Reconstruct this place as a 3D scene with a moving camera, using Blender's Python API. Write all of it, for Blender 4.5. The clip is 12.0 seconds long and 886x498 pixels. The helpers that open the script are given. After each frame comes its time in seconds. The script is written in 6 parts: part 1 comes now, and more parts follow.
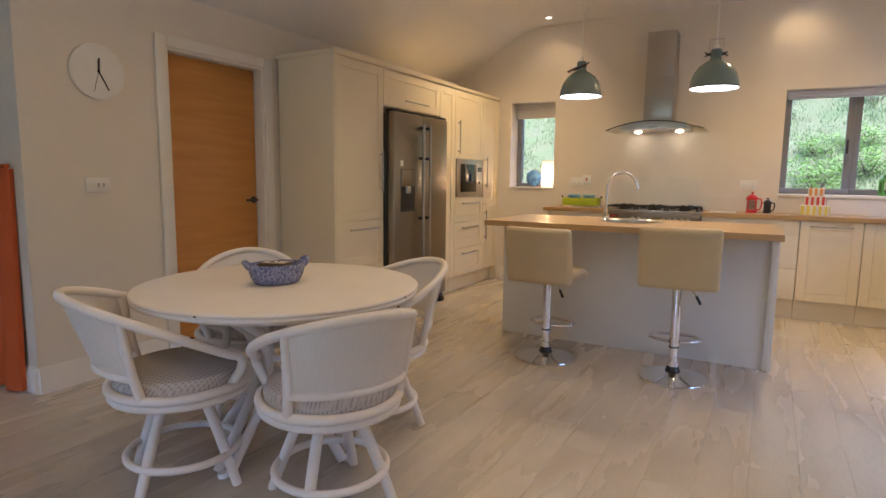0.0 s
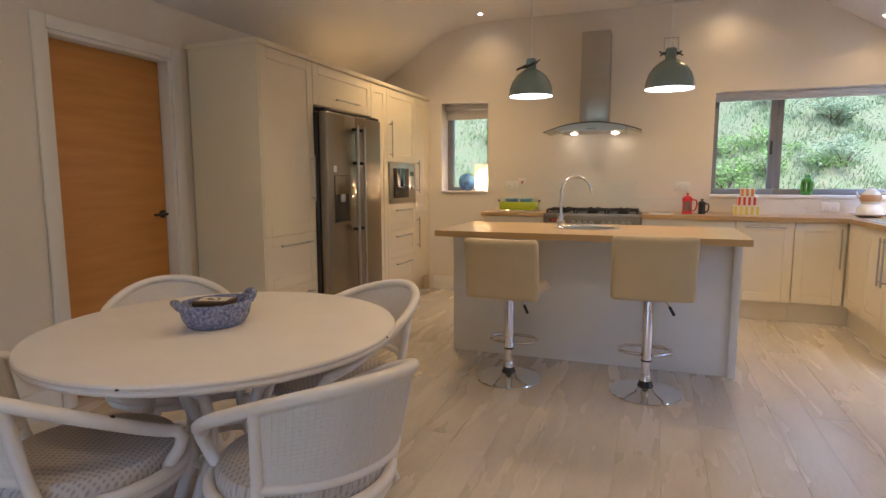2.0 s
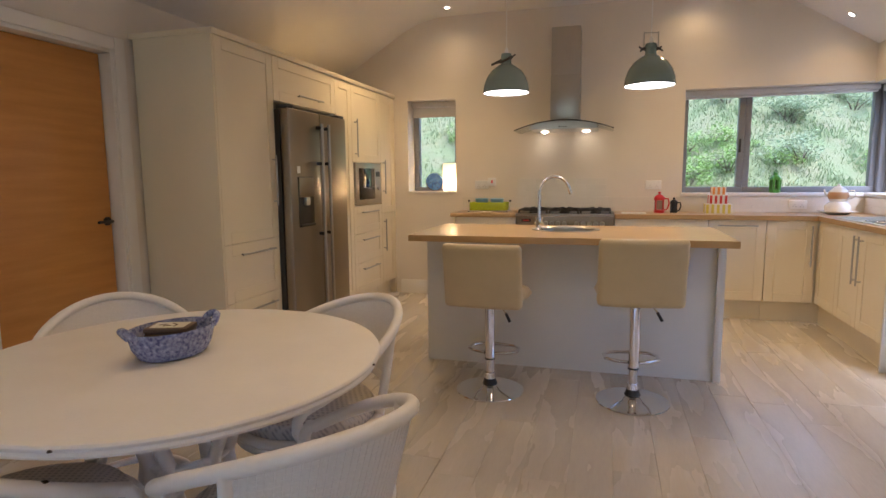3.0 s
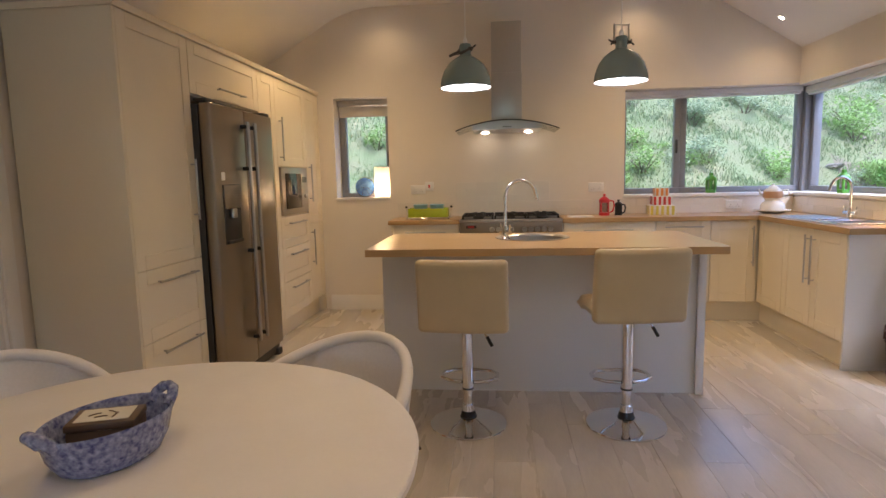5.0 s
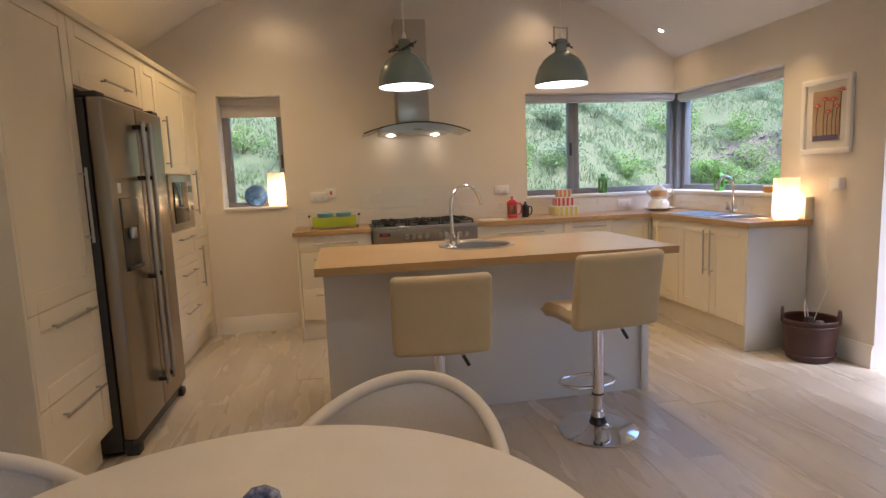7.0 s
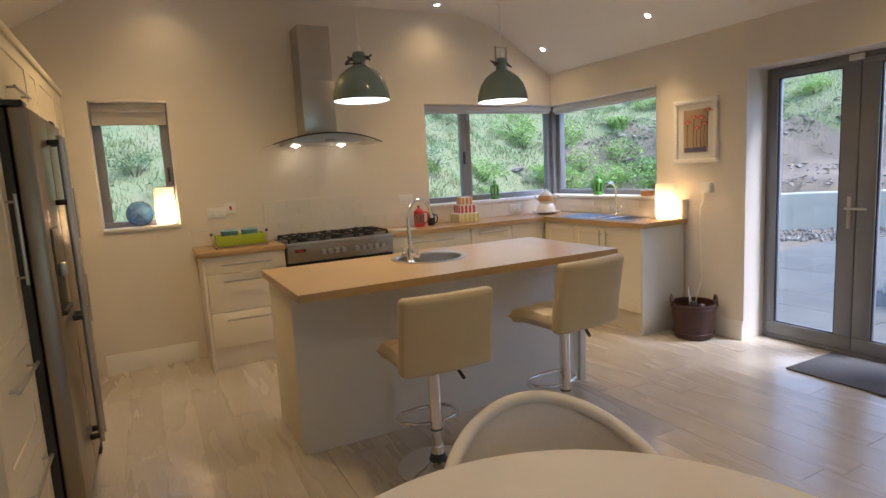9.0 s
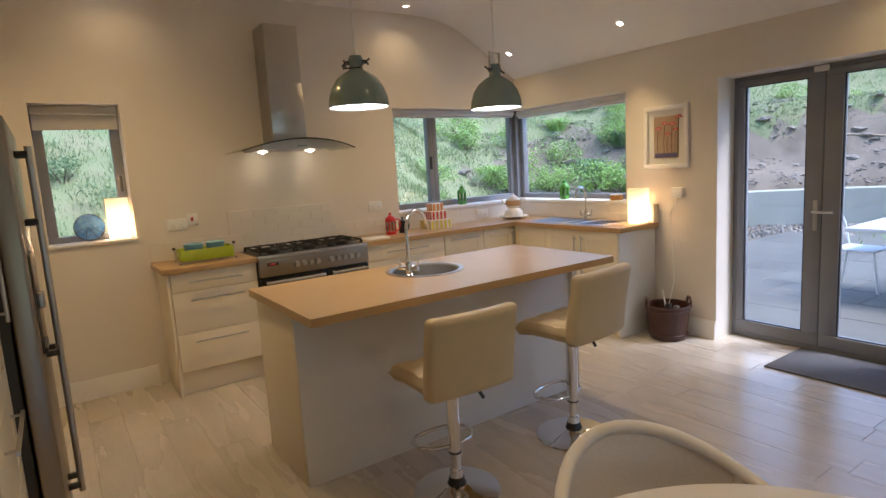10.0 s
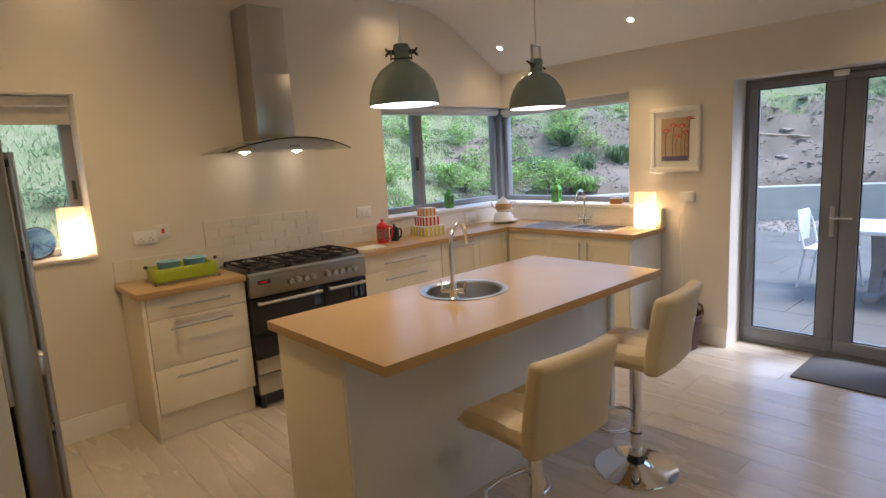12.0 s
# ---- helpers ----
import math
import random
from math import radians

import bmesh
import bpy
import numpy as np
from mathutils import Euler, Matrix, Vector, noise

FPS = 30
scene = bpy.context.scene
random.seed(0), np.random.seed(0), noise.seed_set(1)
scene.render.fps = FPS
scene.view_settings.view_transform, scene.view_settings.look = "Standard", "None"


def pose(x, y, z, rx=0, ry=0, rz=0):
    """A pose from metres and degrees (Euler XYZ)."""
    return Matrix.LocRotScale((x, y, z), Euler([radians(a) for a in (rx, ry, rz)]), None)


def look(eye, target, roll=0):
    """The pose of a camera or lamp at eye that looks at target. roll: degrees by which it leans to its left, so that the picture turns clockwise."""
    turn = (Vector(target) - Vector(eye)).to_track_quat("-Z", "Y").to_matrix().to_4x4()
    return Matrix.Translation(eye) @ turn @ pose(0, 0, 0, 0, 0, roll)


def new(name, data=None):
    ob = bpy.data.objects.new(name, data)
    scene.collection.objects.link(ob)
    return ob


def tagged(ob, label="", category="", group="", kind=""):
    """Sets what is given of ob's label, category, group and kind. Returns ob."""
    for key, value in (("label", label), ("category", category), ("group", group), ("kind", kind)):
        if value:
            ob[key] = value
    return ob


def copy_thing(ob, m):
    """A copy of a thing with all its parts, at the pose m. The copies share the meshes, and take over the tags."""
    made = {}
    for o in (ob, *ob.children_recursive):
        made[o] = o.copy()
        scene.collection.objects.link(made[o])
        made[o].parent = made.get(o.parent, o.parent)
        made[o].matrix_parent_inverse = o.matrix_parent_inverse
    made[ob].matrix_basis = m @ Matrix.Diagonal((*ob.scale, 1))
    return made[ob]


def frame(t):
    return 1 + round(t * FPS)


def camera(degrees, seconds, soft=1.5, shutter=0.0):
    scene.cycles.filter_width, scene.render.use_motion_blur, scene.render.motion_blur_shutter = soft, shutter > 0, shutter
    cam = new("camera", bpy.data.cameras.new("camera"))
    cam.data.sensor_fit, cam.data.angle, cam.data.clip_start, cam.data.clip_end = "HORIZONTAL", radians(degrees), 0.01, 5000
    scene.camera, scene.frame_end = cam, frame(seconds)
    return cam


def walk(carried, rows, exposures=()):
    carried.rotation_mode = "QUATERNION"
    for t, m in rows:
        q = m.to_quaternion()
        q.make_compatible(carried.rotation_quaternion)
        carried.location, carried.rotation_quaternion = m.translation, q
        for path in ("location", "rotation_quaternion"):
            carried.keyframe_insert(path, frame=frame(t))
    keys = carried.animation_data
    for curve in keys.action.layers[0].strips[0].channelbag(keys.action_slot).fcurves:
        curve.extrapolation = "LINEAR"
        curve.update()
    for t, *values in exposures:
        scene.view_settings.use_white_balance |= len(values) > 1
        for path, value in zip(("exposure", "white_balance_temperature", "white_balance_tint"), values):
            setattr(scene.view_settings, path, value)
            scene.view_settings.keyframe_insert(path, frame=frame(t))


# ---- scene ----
cam = camera(75.7, 12.0)
PATH = [
    (0, (0.128, 0.354, 1.23), (-0.854, 2.079, 0.982), 0.7),
    (0.5, (0.009, 0.409, 1.245), (-0.912, 2.168, 0.999), 0.5),
    (1, (-0.107, 0.434, 1.274), (-0.954, 2.229, 1.028), 0.3),
    (1.5, (-0.22, 0.496, 1.263), (-0.98, 2.33, 1.021), 0.1),
    (2, (-0.324, 0.593, 1.266), (-1.009, 2.456, 1.024), -0.1),
    (2.5, (-0.407, 0.687, 1.28), (-1.018, 2.576, 1.03), -0.3),
    (3, (-0.495, 0.771, 1.288), (-1.043, 2.678, 1.038), -0.5),
    (5, (-0.968, 1.145, 1.304), (-1.171, 3.12, 1.06), -1.3),
    (5.5, (-1.092, 1.275, 1.316), (-1.202, 3.257, 1.07), -1.5),
    (6, (-1.248, 1.36, 1.326), (-1.198, 3.344, 1.075), -1.7),
    (6.5, (-1.402, 1.408, 1.325), (-1.186, 3.38, 1.074), -2.1),
    (7, (-1.565, 1.424, 1.343), (-1.229, 3.379, 1.091), -2.3),
    (9, (-2.289, 1.665, 1.447), (-1.384, 3.428, 1.175), -3.2),
    (9.5, (-2.441, 1.807, 1.513), (-1.435, 3.513, 1.232), -3.4),
    (10, (-2.563, 1.983, 1.522), (-1.449, 3.619, 1.236), -3.5),
    (10.5, (-2.631, 2.143, 1.535), (-1.446, 3.727, 1.243), -3.6),
    (11, (-2.686, 2.314, 1.548), (-1.451, 3.86, 1.255), -3.6),
    (11.5, (-2.754, 2.502, 1.587), (-1.476, 4.011, 1.287), -3.4),
    (12, (-2.803, 2.7, 1.618), (-1.485, 4.17, 1.299), -3.2),
]
walk(cam, [(t, look(eye, target, roll)) for t, eye, target, roll in PATH],
     [(0.0, 2.59, 5720, 19), (1.5, 2.54, 5720, 19), (3.0, 2.46, 5720, 20), (5.0, 2.36, 5760, 21), (7.0, 2.27, 5760, 20), (9.0, 2.22, 5760, 15), (12.0, 2.17, 5760, 15)])
SKY, SUN = 0.15, 1.5
HOODW, DOWNW, PENDW, LAMPW = 0.026, 9.2, 1.9, 0.34

# ---- world, sun, exposure ----
world = bpy.data.worlds.new("overcast_sky")
scene.world = world
world.use_nodes = True
wn = world.node_tree.nodes
sky = wn.new("ShaderNodeTexSky")
sky.sky_type = "NISHITA"
sky.sun_disc = False
sky.sun_elevation, sky.sun_rotation = radians(56), radians(144)
sky.dust_density, sky.air_density, sky.ozone_density = 0.6, 1.0, 2.0
wn["Background"].inputs["Strength"].default_value = SKY
world.node_tree.links.new(sky.outputs[0], wn["Background"].inputs["Color"])
sun = new("sun", bpy.data.lights.new("sun", "SUN"))
sun.data.energy, sun.data.angle, sun.data.color = SUN, radians(25), (1.0, 0.975, 0.95)
sun.matrix_world = look((5, -3, 13), (0, 4, 0))

WARM = (1.0, 0.67, 0.28)


def lamp(name, kind, place, target, watts, colour, size=0.04, cone=80, blend=0.6):
    data = bpy.data.lights.new(name, kind)
    data.energy, data.color = watts, colour
    if kind == "SPOT":
        data.spot_size, data.spot_blend, data.shadow_soft_size = radians(cone), blend, size
    elif kind == "POINT":
        data.shadow_soft_size = size
    ob = new(name, data)
    ob.matrix_world = look(place, target)
    return ob


# ---- materials ----
def material(name, colour, rough=0.5, metal=0.0, second=None, scale=6.0, fine=90.0, bump=0.05, spread=0.12, stretch=(1, 1, 1), coat=0.0, rand=0.0, island=0.0, emit=0.0, low=0.42, high=0.95):
    m = bpy.data.materials.new(name)
    m.use_nodes = True
    n, l = m.node_tree.nodes, m.node_tree.links
    p = n["Principled BSDF"]
    second = second or tuple(max(0.0, c * (1 - spread)) for c in colour)
    co = n.new("ShaderNodeTexCoord")
    mp = n.new("ShaderNodeMapping")
    mp.inputs["Scale"].default_value = stretch
    l.new(co.outputs["Object"], mp.inputs["Vector"])
    if rand:
        info, shift = n.new("ShaderNodeObjectInfo"), n.new("ShaderNodeVectorMath")
        shift.operation = "MULTIPLY"
        shift.inputs[1].default_value = (61.0, 37.0, 83.0)
        l.new(info.outputs["Random"], shift.inputs[0])
        l.new(shift.outputs[0], mp.inputs["Location"])
    big, small = n.new("ShaderNodeTexNoise"), n.new("ShaderNodeTexNoise")
    big.inputs["Scale"].default_value, big.inputs["Detail"].default_value = scale, 4
    small.inputs["Scale"].default_value, small.inputs["Detail"].default_value = fine, 3
    for t in (big, small):
        l.new(mp.outputs[0], t.inputs["Vector"])
    mix = n.new("ShaderNodeMix")
    mix.data_type = "RGBA"
    mix.inputs["A"].default_value, mix.inputs["B"].default_value = (*colour, 1), (*second, 1)
    add = n.new("ShaderNodeMath")
    add.operation = "MULTIPLY_ADD"
    add.inputs[1].default_value = 0.35
    l.new(small.outputs[0], add.inputs[0])
    l.new(big.outputs[0], add.inputs[2])
    ramp = n.new("ShaderNodeMapRange")
    ramp.inputs["From Min"].default_value, ramp.inputs["From Max"].default_value = low, high
    l.new(add.outputs[0], ramp.inputs["Value"])
    l.new(ramp.outputs[0], mix.inputs["Factor"])
    out = mix.outputs["Result"]
    if rand or island:
        if island:
            src = n.new("ShaderNodeNewGeometry").outputs["Random Per Island"]
        else:
            src = n.new("ShaderNodeObjectInfo").outputs["Random"]
        hsv = n.new("ShaderNodeHueSaturation")
        mr = n.new("ShaderNodeMapRange")
        amount = rand or island
        mr.inputs["To Min"].default_value, mr.inputs["To Max"].default_value = 1 - amount, 1 + amount
        l.new(src, mr.inputs["Value"])
        l.new(mr.outputs[0], hsv.inputs["Value"])
        l.new(out, hsv.inputs["Color"])
        out = hsv.outputs[0]
    l.new(out, p.inputs["Base Color"])
    rr = n.new("ShaderNodeMapRange")
    rr.inputs["To Min"].default_value, rr.inputs["To Max"].default_value = max(0.02, rough - 0.06), min(1.0, rough + 0.06)
    l.new(big.outputs[0], rr.inputs["Value"])
    l.new(rr.outputs[0], p.inputs["Roughness"])
    p.inputs["Metallic"].default_value = metal
    p.inputs["Coat Weight"].default_value = coat
    if bump:
        b = n.new("ShaderNodeBump")
        b.inputs["Strength"].default_value, b.inputs["Distance"].default_value = bump, 0.01
        l.new(small.outputs[0], b.inputs["Height"])
        l.new(b.outputs[0], p.inputs["Normal"])
    if emit:
        l.new(out, p.inputs["Emission Color"])
        p.inputs["Emission Strength"].default_value = emit
    return m


def glow(name, colour, strength):
    m = bpy.data.materials.new(name)
    m.use_nodes = True
    n, l = m.node_tree.nodes, m.node_tree.links
    e = n.new("ShaderNodeEmission")
    e.inputs[0].default_value, e.inputs[1].default_value = (*colour, 1), strength
    l.new(e.outputs[0], n["Material Output"].inputs[0])
    return m


def glass_material(name, tint=(1, 1, 1), rough=0.0):
    m = bpy.data.materials.new(name)
    m.use_nodes = True
    n, l = m.node_tree.nodes, m.node_tree.links
    g, t, mix, f, pw, mr = n.new("ShaderNodeBsdfGlossy"), n.new("ShaderNodeBsdfTransparent"), n.new("ShaderNodeMixShader"), n.new("ShaderNodeLayerWeight"), n.new("ShaderNodeMath"), n.new("ShaderNodeMapRange")
    g.inputs["Roughness"].default_value = rough
    t.inputs[0].default_value = (*tint, 1)
    pw.operation, pw.inputs[1].default_value = "POWER", 4.0
    l.new(f.outputs["Facing"], pw.inputs[0])
    l.new(pw.outputs[0], mr.inputs["Value"])
    mr.inputs["To Min"].default_value, mr.inputs["To Max"].default_value = 0.035, 0.75
    l.new(mr.outputs[0], mix.inputs[0])
    l.new(t.outputs[0], mix.inputs[1])
    l.new(g.outputs[0], mix.inputs[2])
    l.new(mix.outputs[0], n["Material Output"].inputs[0])
    return m


M_WALL = material("wall_paint", (0.76, 0.70, 0.62), 0.85, scale=2.5, fine=160, bump=0.04, spread=0.04)
M_CEIL = material("ceiling_paint", (0.78, 0.76, 0.73), 0.9, scale=2, fine=160, bump=0.03, spread=0.04)
M_TRIM = material("white_trim", (0.80, 0.77, 0.72), 0.45, scale=5, spread=0.05, bump=0.02)
M_CREAM = material("cream_cabinet", (0.81, 0.72, 0.54), 0.38, scale=3, spread=0.05, bump=0.015)
M_ISLAND = material("white_panel", (0.74, 0.73, 0.70), 0.45, scale=2.5, spread=0.05, bump=0.015)
M_TOP = material("worktop", (0.47, 0.305, 0.135), 0.30, second=(0.41, 0.262, 0.110), scale=2, fine=320, bump=0.02, coat=0.05)
M_PLANK = material("oak_plank", (0.62, 0.565, 0.485), 0.27, second=(0.38, 0.335, 0.27), scale=1.5, fine=26, stretch=(3.4, 0.55, 6), bump=0.03, rand=0.06, low=0.22, high=1.10)
M_JOINT = material("plank_joint", (0.25, 0.215, 0.175), 0.8)
M_OAK = material("oak_door", (0.62, 0.285, 0.070), 0.4, second=(0.50, 0.215, 0.048), scale=2.4, fine=40, stretch=(5, 0.8, 9), bump=0.04)
M_STEEL = material("brushed_steel", (0.52, 0.50, 0.47), 0.30, 1.0, scale=3, fine=120, stretch=(1, 1, 0.06), bump=0.03)
M_FRIDGE = material("fridge_steel", (0.34, 0.295, 0.24), 0.33, 1.0, scale=2, fine=150, stretch=(1, 1, 0.04), bump=0.02)
M_CHROME = material("chrome", (0.82, 0.82, 0.83), 0.07, 1.0, scale=9, spread=0.05, bump=0.0)
M_DARK = material("dark_plastic", (0.035, 0.033, 0.035), 0.45)
M_BLACK = material("black_enamel", (0.015, 0.015, 0.017), 0.3)
M_IRON = material("cast_iron", (0.018, 0.017, 0.018), 0.7, fine=200, bump=0.2)
M_OVENGLASS = material("oven_glass", (0.012, 0.012, 0.013), 0.08, bump=0.0)
M_FRAME = material("grey_frame", (0.235, 0.24, 0.262), 0.4, scale=4, bump=0.02)
M_GLASS = glass_material("window_glass")
M_HOODGLASS = glass_material("hood_glass", (0.90, 0.93, 0.92))
M_WHITE = material("white_paint", (0.84, 0.80, 0.77), 0.42, scale=7, spread=0.06, bump=0.03)
M_PLASTIC = material("white_plastic", (0.82, 0.81, 0.79), 0.35, spread=0.03, bump=0)
M_BLIND = material("blind_cloth", (0.62, 0.58, 0.53), 0.8, fine=300, bump=0.1)
M_CASSETTE = material("pale_blind_case", (0.76, 0.75, 0.77), 0.5, fine=300, bump=0.05)
M_TILE = material("white_tile", (0.76, 0.71, 0.635), 0.12, scale=3, spread=0.04, bump=0.01, rand=0.015)
M_GROUT = material("grout", (0.74, 0.69, 0.615), 0.85)
M_LEATHER = material("cream_leather", (0.63, 0.515, 0.325), 0.42, second=(0.56, 0.45, 0.275), scale=5, fine=260, bump=0.12)
M_GREEN = material("sage_enamel", (0.205, 0.275, 0.272), 0.16, scale=4, spread=0.08, bump=0.0, coat=0.4)
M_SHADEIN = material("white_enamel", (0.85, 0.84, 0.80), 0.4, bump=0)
M_SPOT = glow("downlight_glow", (1.0, 0.86, 0.66), 9.0)
M_BULB = glow("bulb_glow", (1.0, 0.90, 0.74), 9.0)
M_HALOGEN = glow("halogen_glow", (1.0, 0.80, 0.50), 5.0)


# ---- mesh helpers ----
ORIGIN = {}


def thing(name, place, label, category, group="", turn=0.0):
    ob = new(name)
    ob.empty_display_size = 0.1
    ob.matrix_world = pose(*place, 0, 0, turn)
    ORIGIN[ob.name] = Vector(place)
    return tagged(ob, label, category, group)


def smooth(me, angle=38):
    me.polygons.foreach_set("use_smooth", [True] * len(me.polygons))
    me.set_sharp_from_angle(angle=radians(angle))


def part(name, bm, mat, parent=None, label="", world_space=True, soft=True):
    """One mesh object under a thing or a part. Built in world places unless world_space is off."""
    base = ORIGIN.get(parent.name, Vector()) if parent else Vector()
    if world_space and parent:
        bmesh.ops.translate(bm, verts=bm.verts, vec=-base)
    bmesh.ops.recalc_face_normals(bm, faces=bm.faces)
    me = bpy.data.meshes.new(name)
    bm.to_mesh(me)
    bm.free()
    if soft:
        smooth(me)
    me.materials.append(mat)
    ob = new(name, me)
    if parent:
        ob.parent = parent
        ORIGIN[ob.name] = base
    if label:
        ob["label"] = label
    return ob


def block(x0, x1, y0, y1, z0, z1, bevel=0.0, seg=2, bm=None):
    b = bmesh.new()
    m = Matrix.Translation(((x0 + x1) / 2, (y0 + y1) / 2, (z0 + z1) / 2)) @ Matrix.Diagonal((abs(x1 - x0), abs(y1 - y0), abs(z1 - z0), 1))
    bmesh.ops.create_cube(b, size=1, matrix=m)
    if bevel:
        bmesh.ops.bevel(b, geom=b.edges[:], offset=bevel, segments=seg, profile=0.5, affect="EDGES")
    return merge(bm, b) if bm else b


def merge(a, b):
    me = bpy.data.meshes.new("t")
    b.to_mesh(me)
    b.free()
    a.from_mesh(me)
    bpy.data.meshes.remove(me)
    return a


def tube(points, radius, sides=10, closed=False, bm=None):
    """A round bar along points; radius may be a list."""
    b = bm or bmesh.new()
    pts = [Vector(p) for p in points]
    n = len(pts)
    rings, up = [], None
    for i, p in enumerate(pts):
        d = (pts[(i + 1) % n] - pts[i - 1]) if closed else (pts[min(i + 1, n - 1)] - pts[max(i - 1, 0)])
        d.normalize()
        if up is None:
            up = d.orthogonal().normalized()
        up = (up - d * up.dot(d)).normalized()
        side = d.cross(up)
        r = radius[i] if isinstance(radius, (list, tuple)) else radius
        rings.append([b.verts.new(p + r * (math.cos(a) * up + math.sin(a) * side)) for a in (2 * math.pi * k / sides for k in range(sides))])
    for i in range(n if closed else n - 1):
        a, c = rings[i], rings[(i + 1) % n]
        for k in range(sides):
            b.faces.new((a[k], a[(k + 1) % sides], c[(k + 1) % sides], c[k]))
    if not closed:
        b.faces.new(rings[0][::-1])
        b.faces.new(rings[-1])
    return b


def lathe(profile, place=(0, 0, 0), sides=32, bm=None, sx=1.0, sy=1.0):
    """A turned shape from (radius, height) pairs."""
    b = bm or bmesh.new()
    rings = []
    for r, z in profile:
        if r < 1e-5:
            rings.append([b.verts.new((place[0], place[1], place[2] + z))])
        else:
            rings.append([b.verts.new((place[0] + sx * r * math.cos(a), place[1] + sy * r * math.sin(a), place[2] + z)) for a in (2 * math.pi * k / sides for k in range(sides))])
    for a, c in zip(rings, rings[1:]):
        for k in range(sides):
            j = (k + 1) % sides
            if len(a) == 1 and len(c) == 1:
                continue
            if len(a) == 1:
                b.faces.new((a[0], c[k], c[j]))
            elif len(c) == 1:
                b.faces.new((a[k], a[j], c[0]))
            else:
                b.faces.new((a[k], a[j], c[j], c[k]))
    return b


def prism(outline, axis, lo, hi):
    """An outline of (u, v) pairs drawn out along an axis from lo to hi."""
    b = bmesh.new()
    def at(u, v, w):
        return {"x": (w, u, v), "y": (u, w, v), "z": (u, v, w)}[axis]
    a = [b.verts.new(at(u, v, lo)) for u, v in outline]
    c = [b.verts.new(at(u, v, hi)) for u, v in outline]
    n = len(a)
    for k in range(n):
        b.faces.new((a[k], a[(k + 1) % n], c[(k + 1) % n], c[k]))
    b.faces.new(a[::-1])
    b.faces.new(c)
    return b


def rounded(x0, x1, y0, y1, r, n=5):
    pts = []
    for cx, cy, a0 in ((x1 - r, y1 - r, 0), (x0 + r, y1 - r, 90), (x0 + r, y0 + r, 180), (x1 - r, y0 + r, 270)):
        for k in range(n + 1):
            a = radians(a0 + 90 * k / n)
            pts.append((cx + r * math.cos(a), cy + r * math.sin(a)))
    return pts


def structure(name, bm, mat, label="", category=""):
    ob = part(name, bm, mat)
    return tagged(ob, label, category, kind="structure")


# ---- the room's shell ----
XL, XR, YB = -3.34, 1.737, 6.745        # left wall, right wall, hood wall
YC, XLL, YS = 1.905, -5.6, -3.4        # corner of the left wall, far left, south
FLAT, EAVE, KL, KR = 2.95, 2.39, -2.46, 0.88
TH = 0.30
SILL, HEAD = 1.115, 2.09

floor = structure("floor", block(XLL - 0.2, 2.03, YS - 0.2, YB + TH, -0.12, -0.012), M_JOINT, "pale grey-brown oak laminate floor of long planks", "floor")


def wall(name, boxes, label="plain warm white painted plaster wall"):
    b = bmesh.new()
    for c in boxes:
        block(*c, bm=b)
    return structure(name, b, M_WALL, label, "wall")


TOPZ = 3.1
SW = (-2.598, -2.058)
wall("wall_north", [
    (XL - TH, SW[0], YB, YB + TH, -0.012, TOPZ), (SW[0], SW[1], YB, YB + TH, -0.012, SILL), (SW[0], SW[1], YB, YB + TH, HEAD + 0.02, TOPZ),
    (SW[1], 0.20, YB, YB + TH, -0.012, TOPZ), (0.20, XR + TH, YB, YB + TH, -0.012, SILL - 0.03), (0.20, XR + TH, YB, YB + TH, HEAD + 0.002, TOPZ)],
    "warm white gable wall with a small and a corner window")
DY0, DY1, DZ = 3.10, 4.45, 2.065
wall("wall_east", [
    (XR, XR + TH, 5.298, YB, -0.012, SILL - 0.03), (XR, XR + TH, 5.298, YB, HEAD - 0.012, 2.75), (XR, XR + TH, DY1, 5.298, -0.012, 2.75),
    (XR, XR + TH, DY0, DY1, DZ, 2.75), (XR, XR + TH, YS, DY0, -0.012, 2.75)],
    "warm white wall with garden doors and a corner window")
LD0, LD1, LDZ = 2.765, 3.605, 2.06
wall("wall_west", [
    (XL - TH, XL, YC, LD0, -0.012, 2.75), (XL - TH, XL, LD0, LD1, LDZ, 2.75), (XL - TH, XL, LD1, YB, -0.012, 2.75)], "plain warm white wall with an oak door")
wall("wall_return", [(XLL - TH, XL - TH, YC, YC + TH, -0.012, 2.75)])
wall("wall_far_west", [(XLL - TH, XLL, YS, YC, -0.012, 2.75)])
WX0, WX1 = -3.6, 0.9
wall("wall_south", [(XLL - TH, WX0, YS - TH, YS, -0.012, TOPZ), (WX1, XR + TH, YS - TH, YS, -0.012, TOPZ), (WX0, WX1, YS - TH, YS, 2.15, TOPZ), (WX0, WX1, YS - TH, YS, -0.012, 0.12)],
     "plain warm white wall with a wide garden window")
hall = wall("wall_hall", [(XL - TH - 1.0, XL - TH - 0.9, LD0 - 0.2, LD1 + 0.2, -0.012, 2.4)])

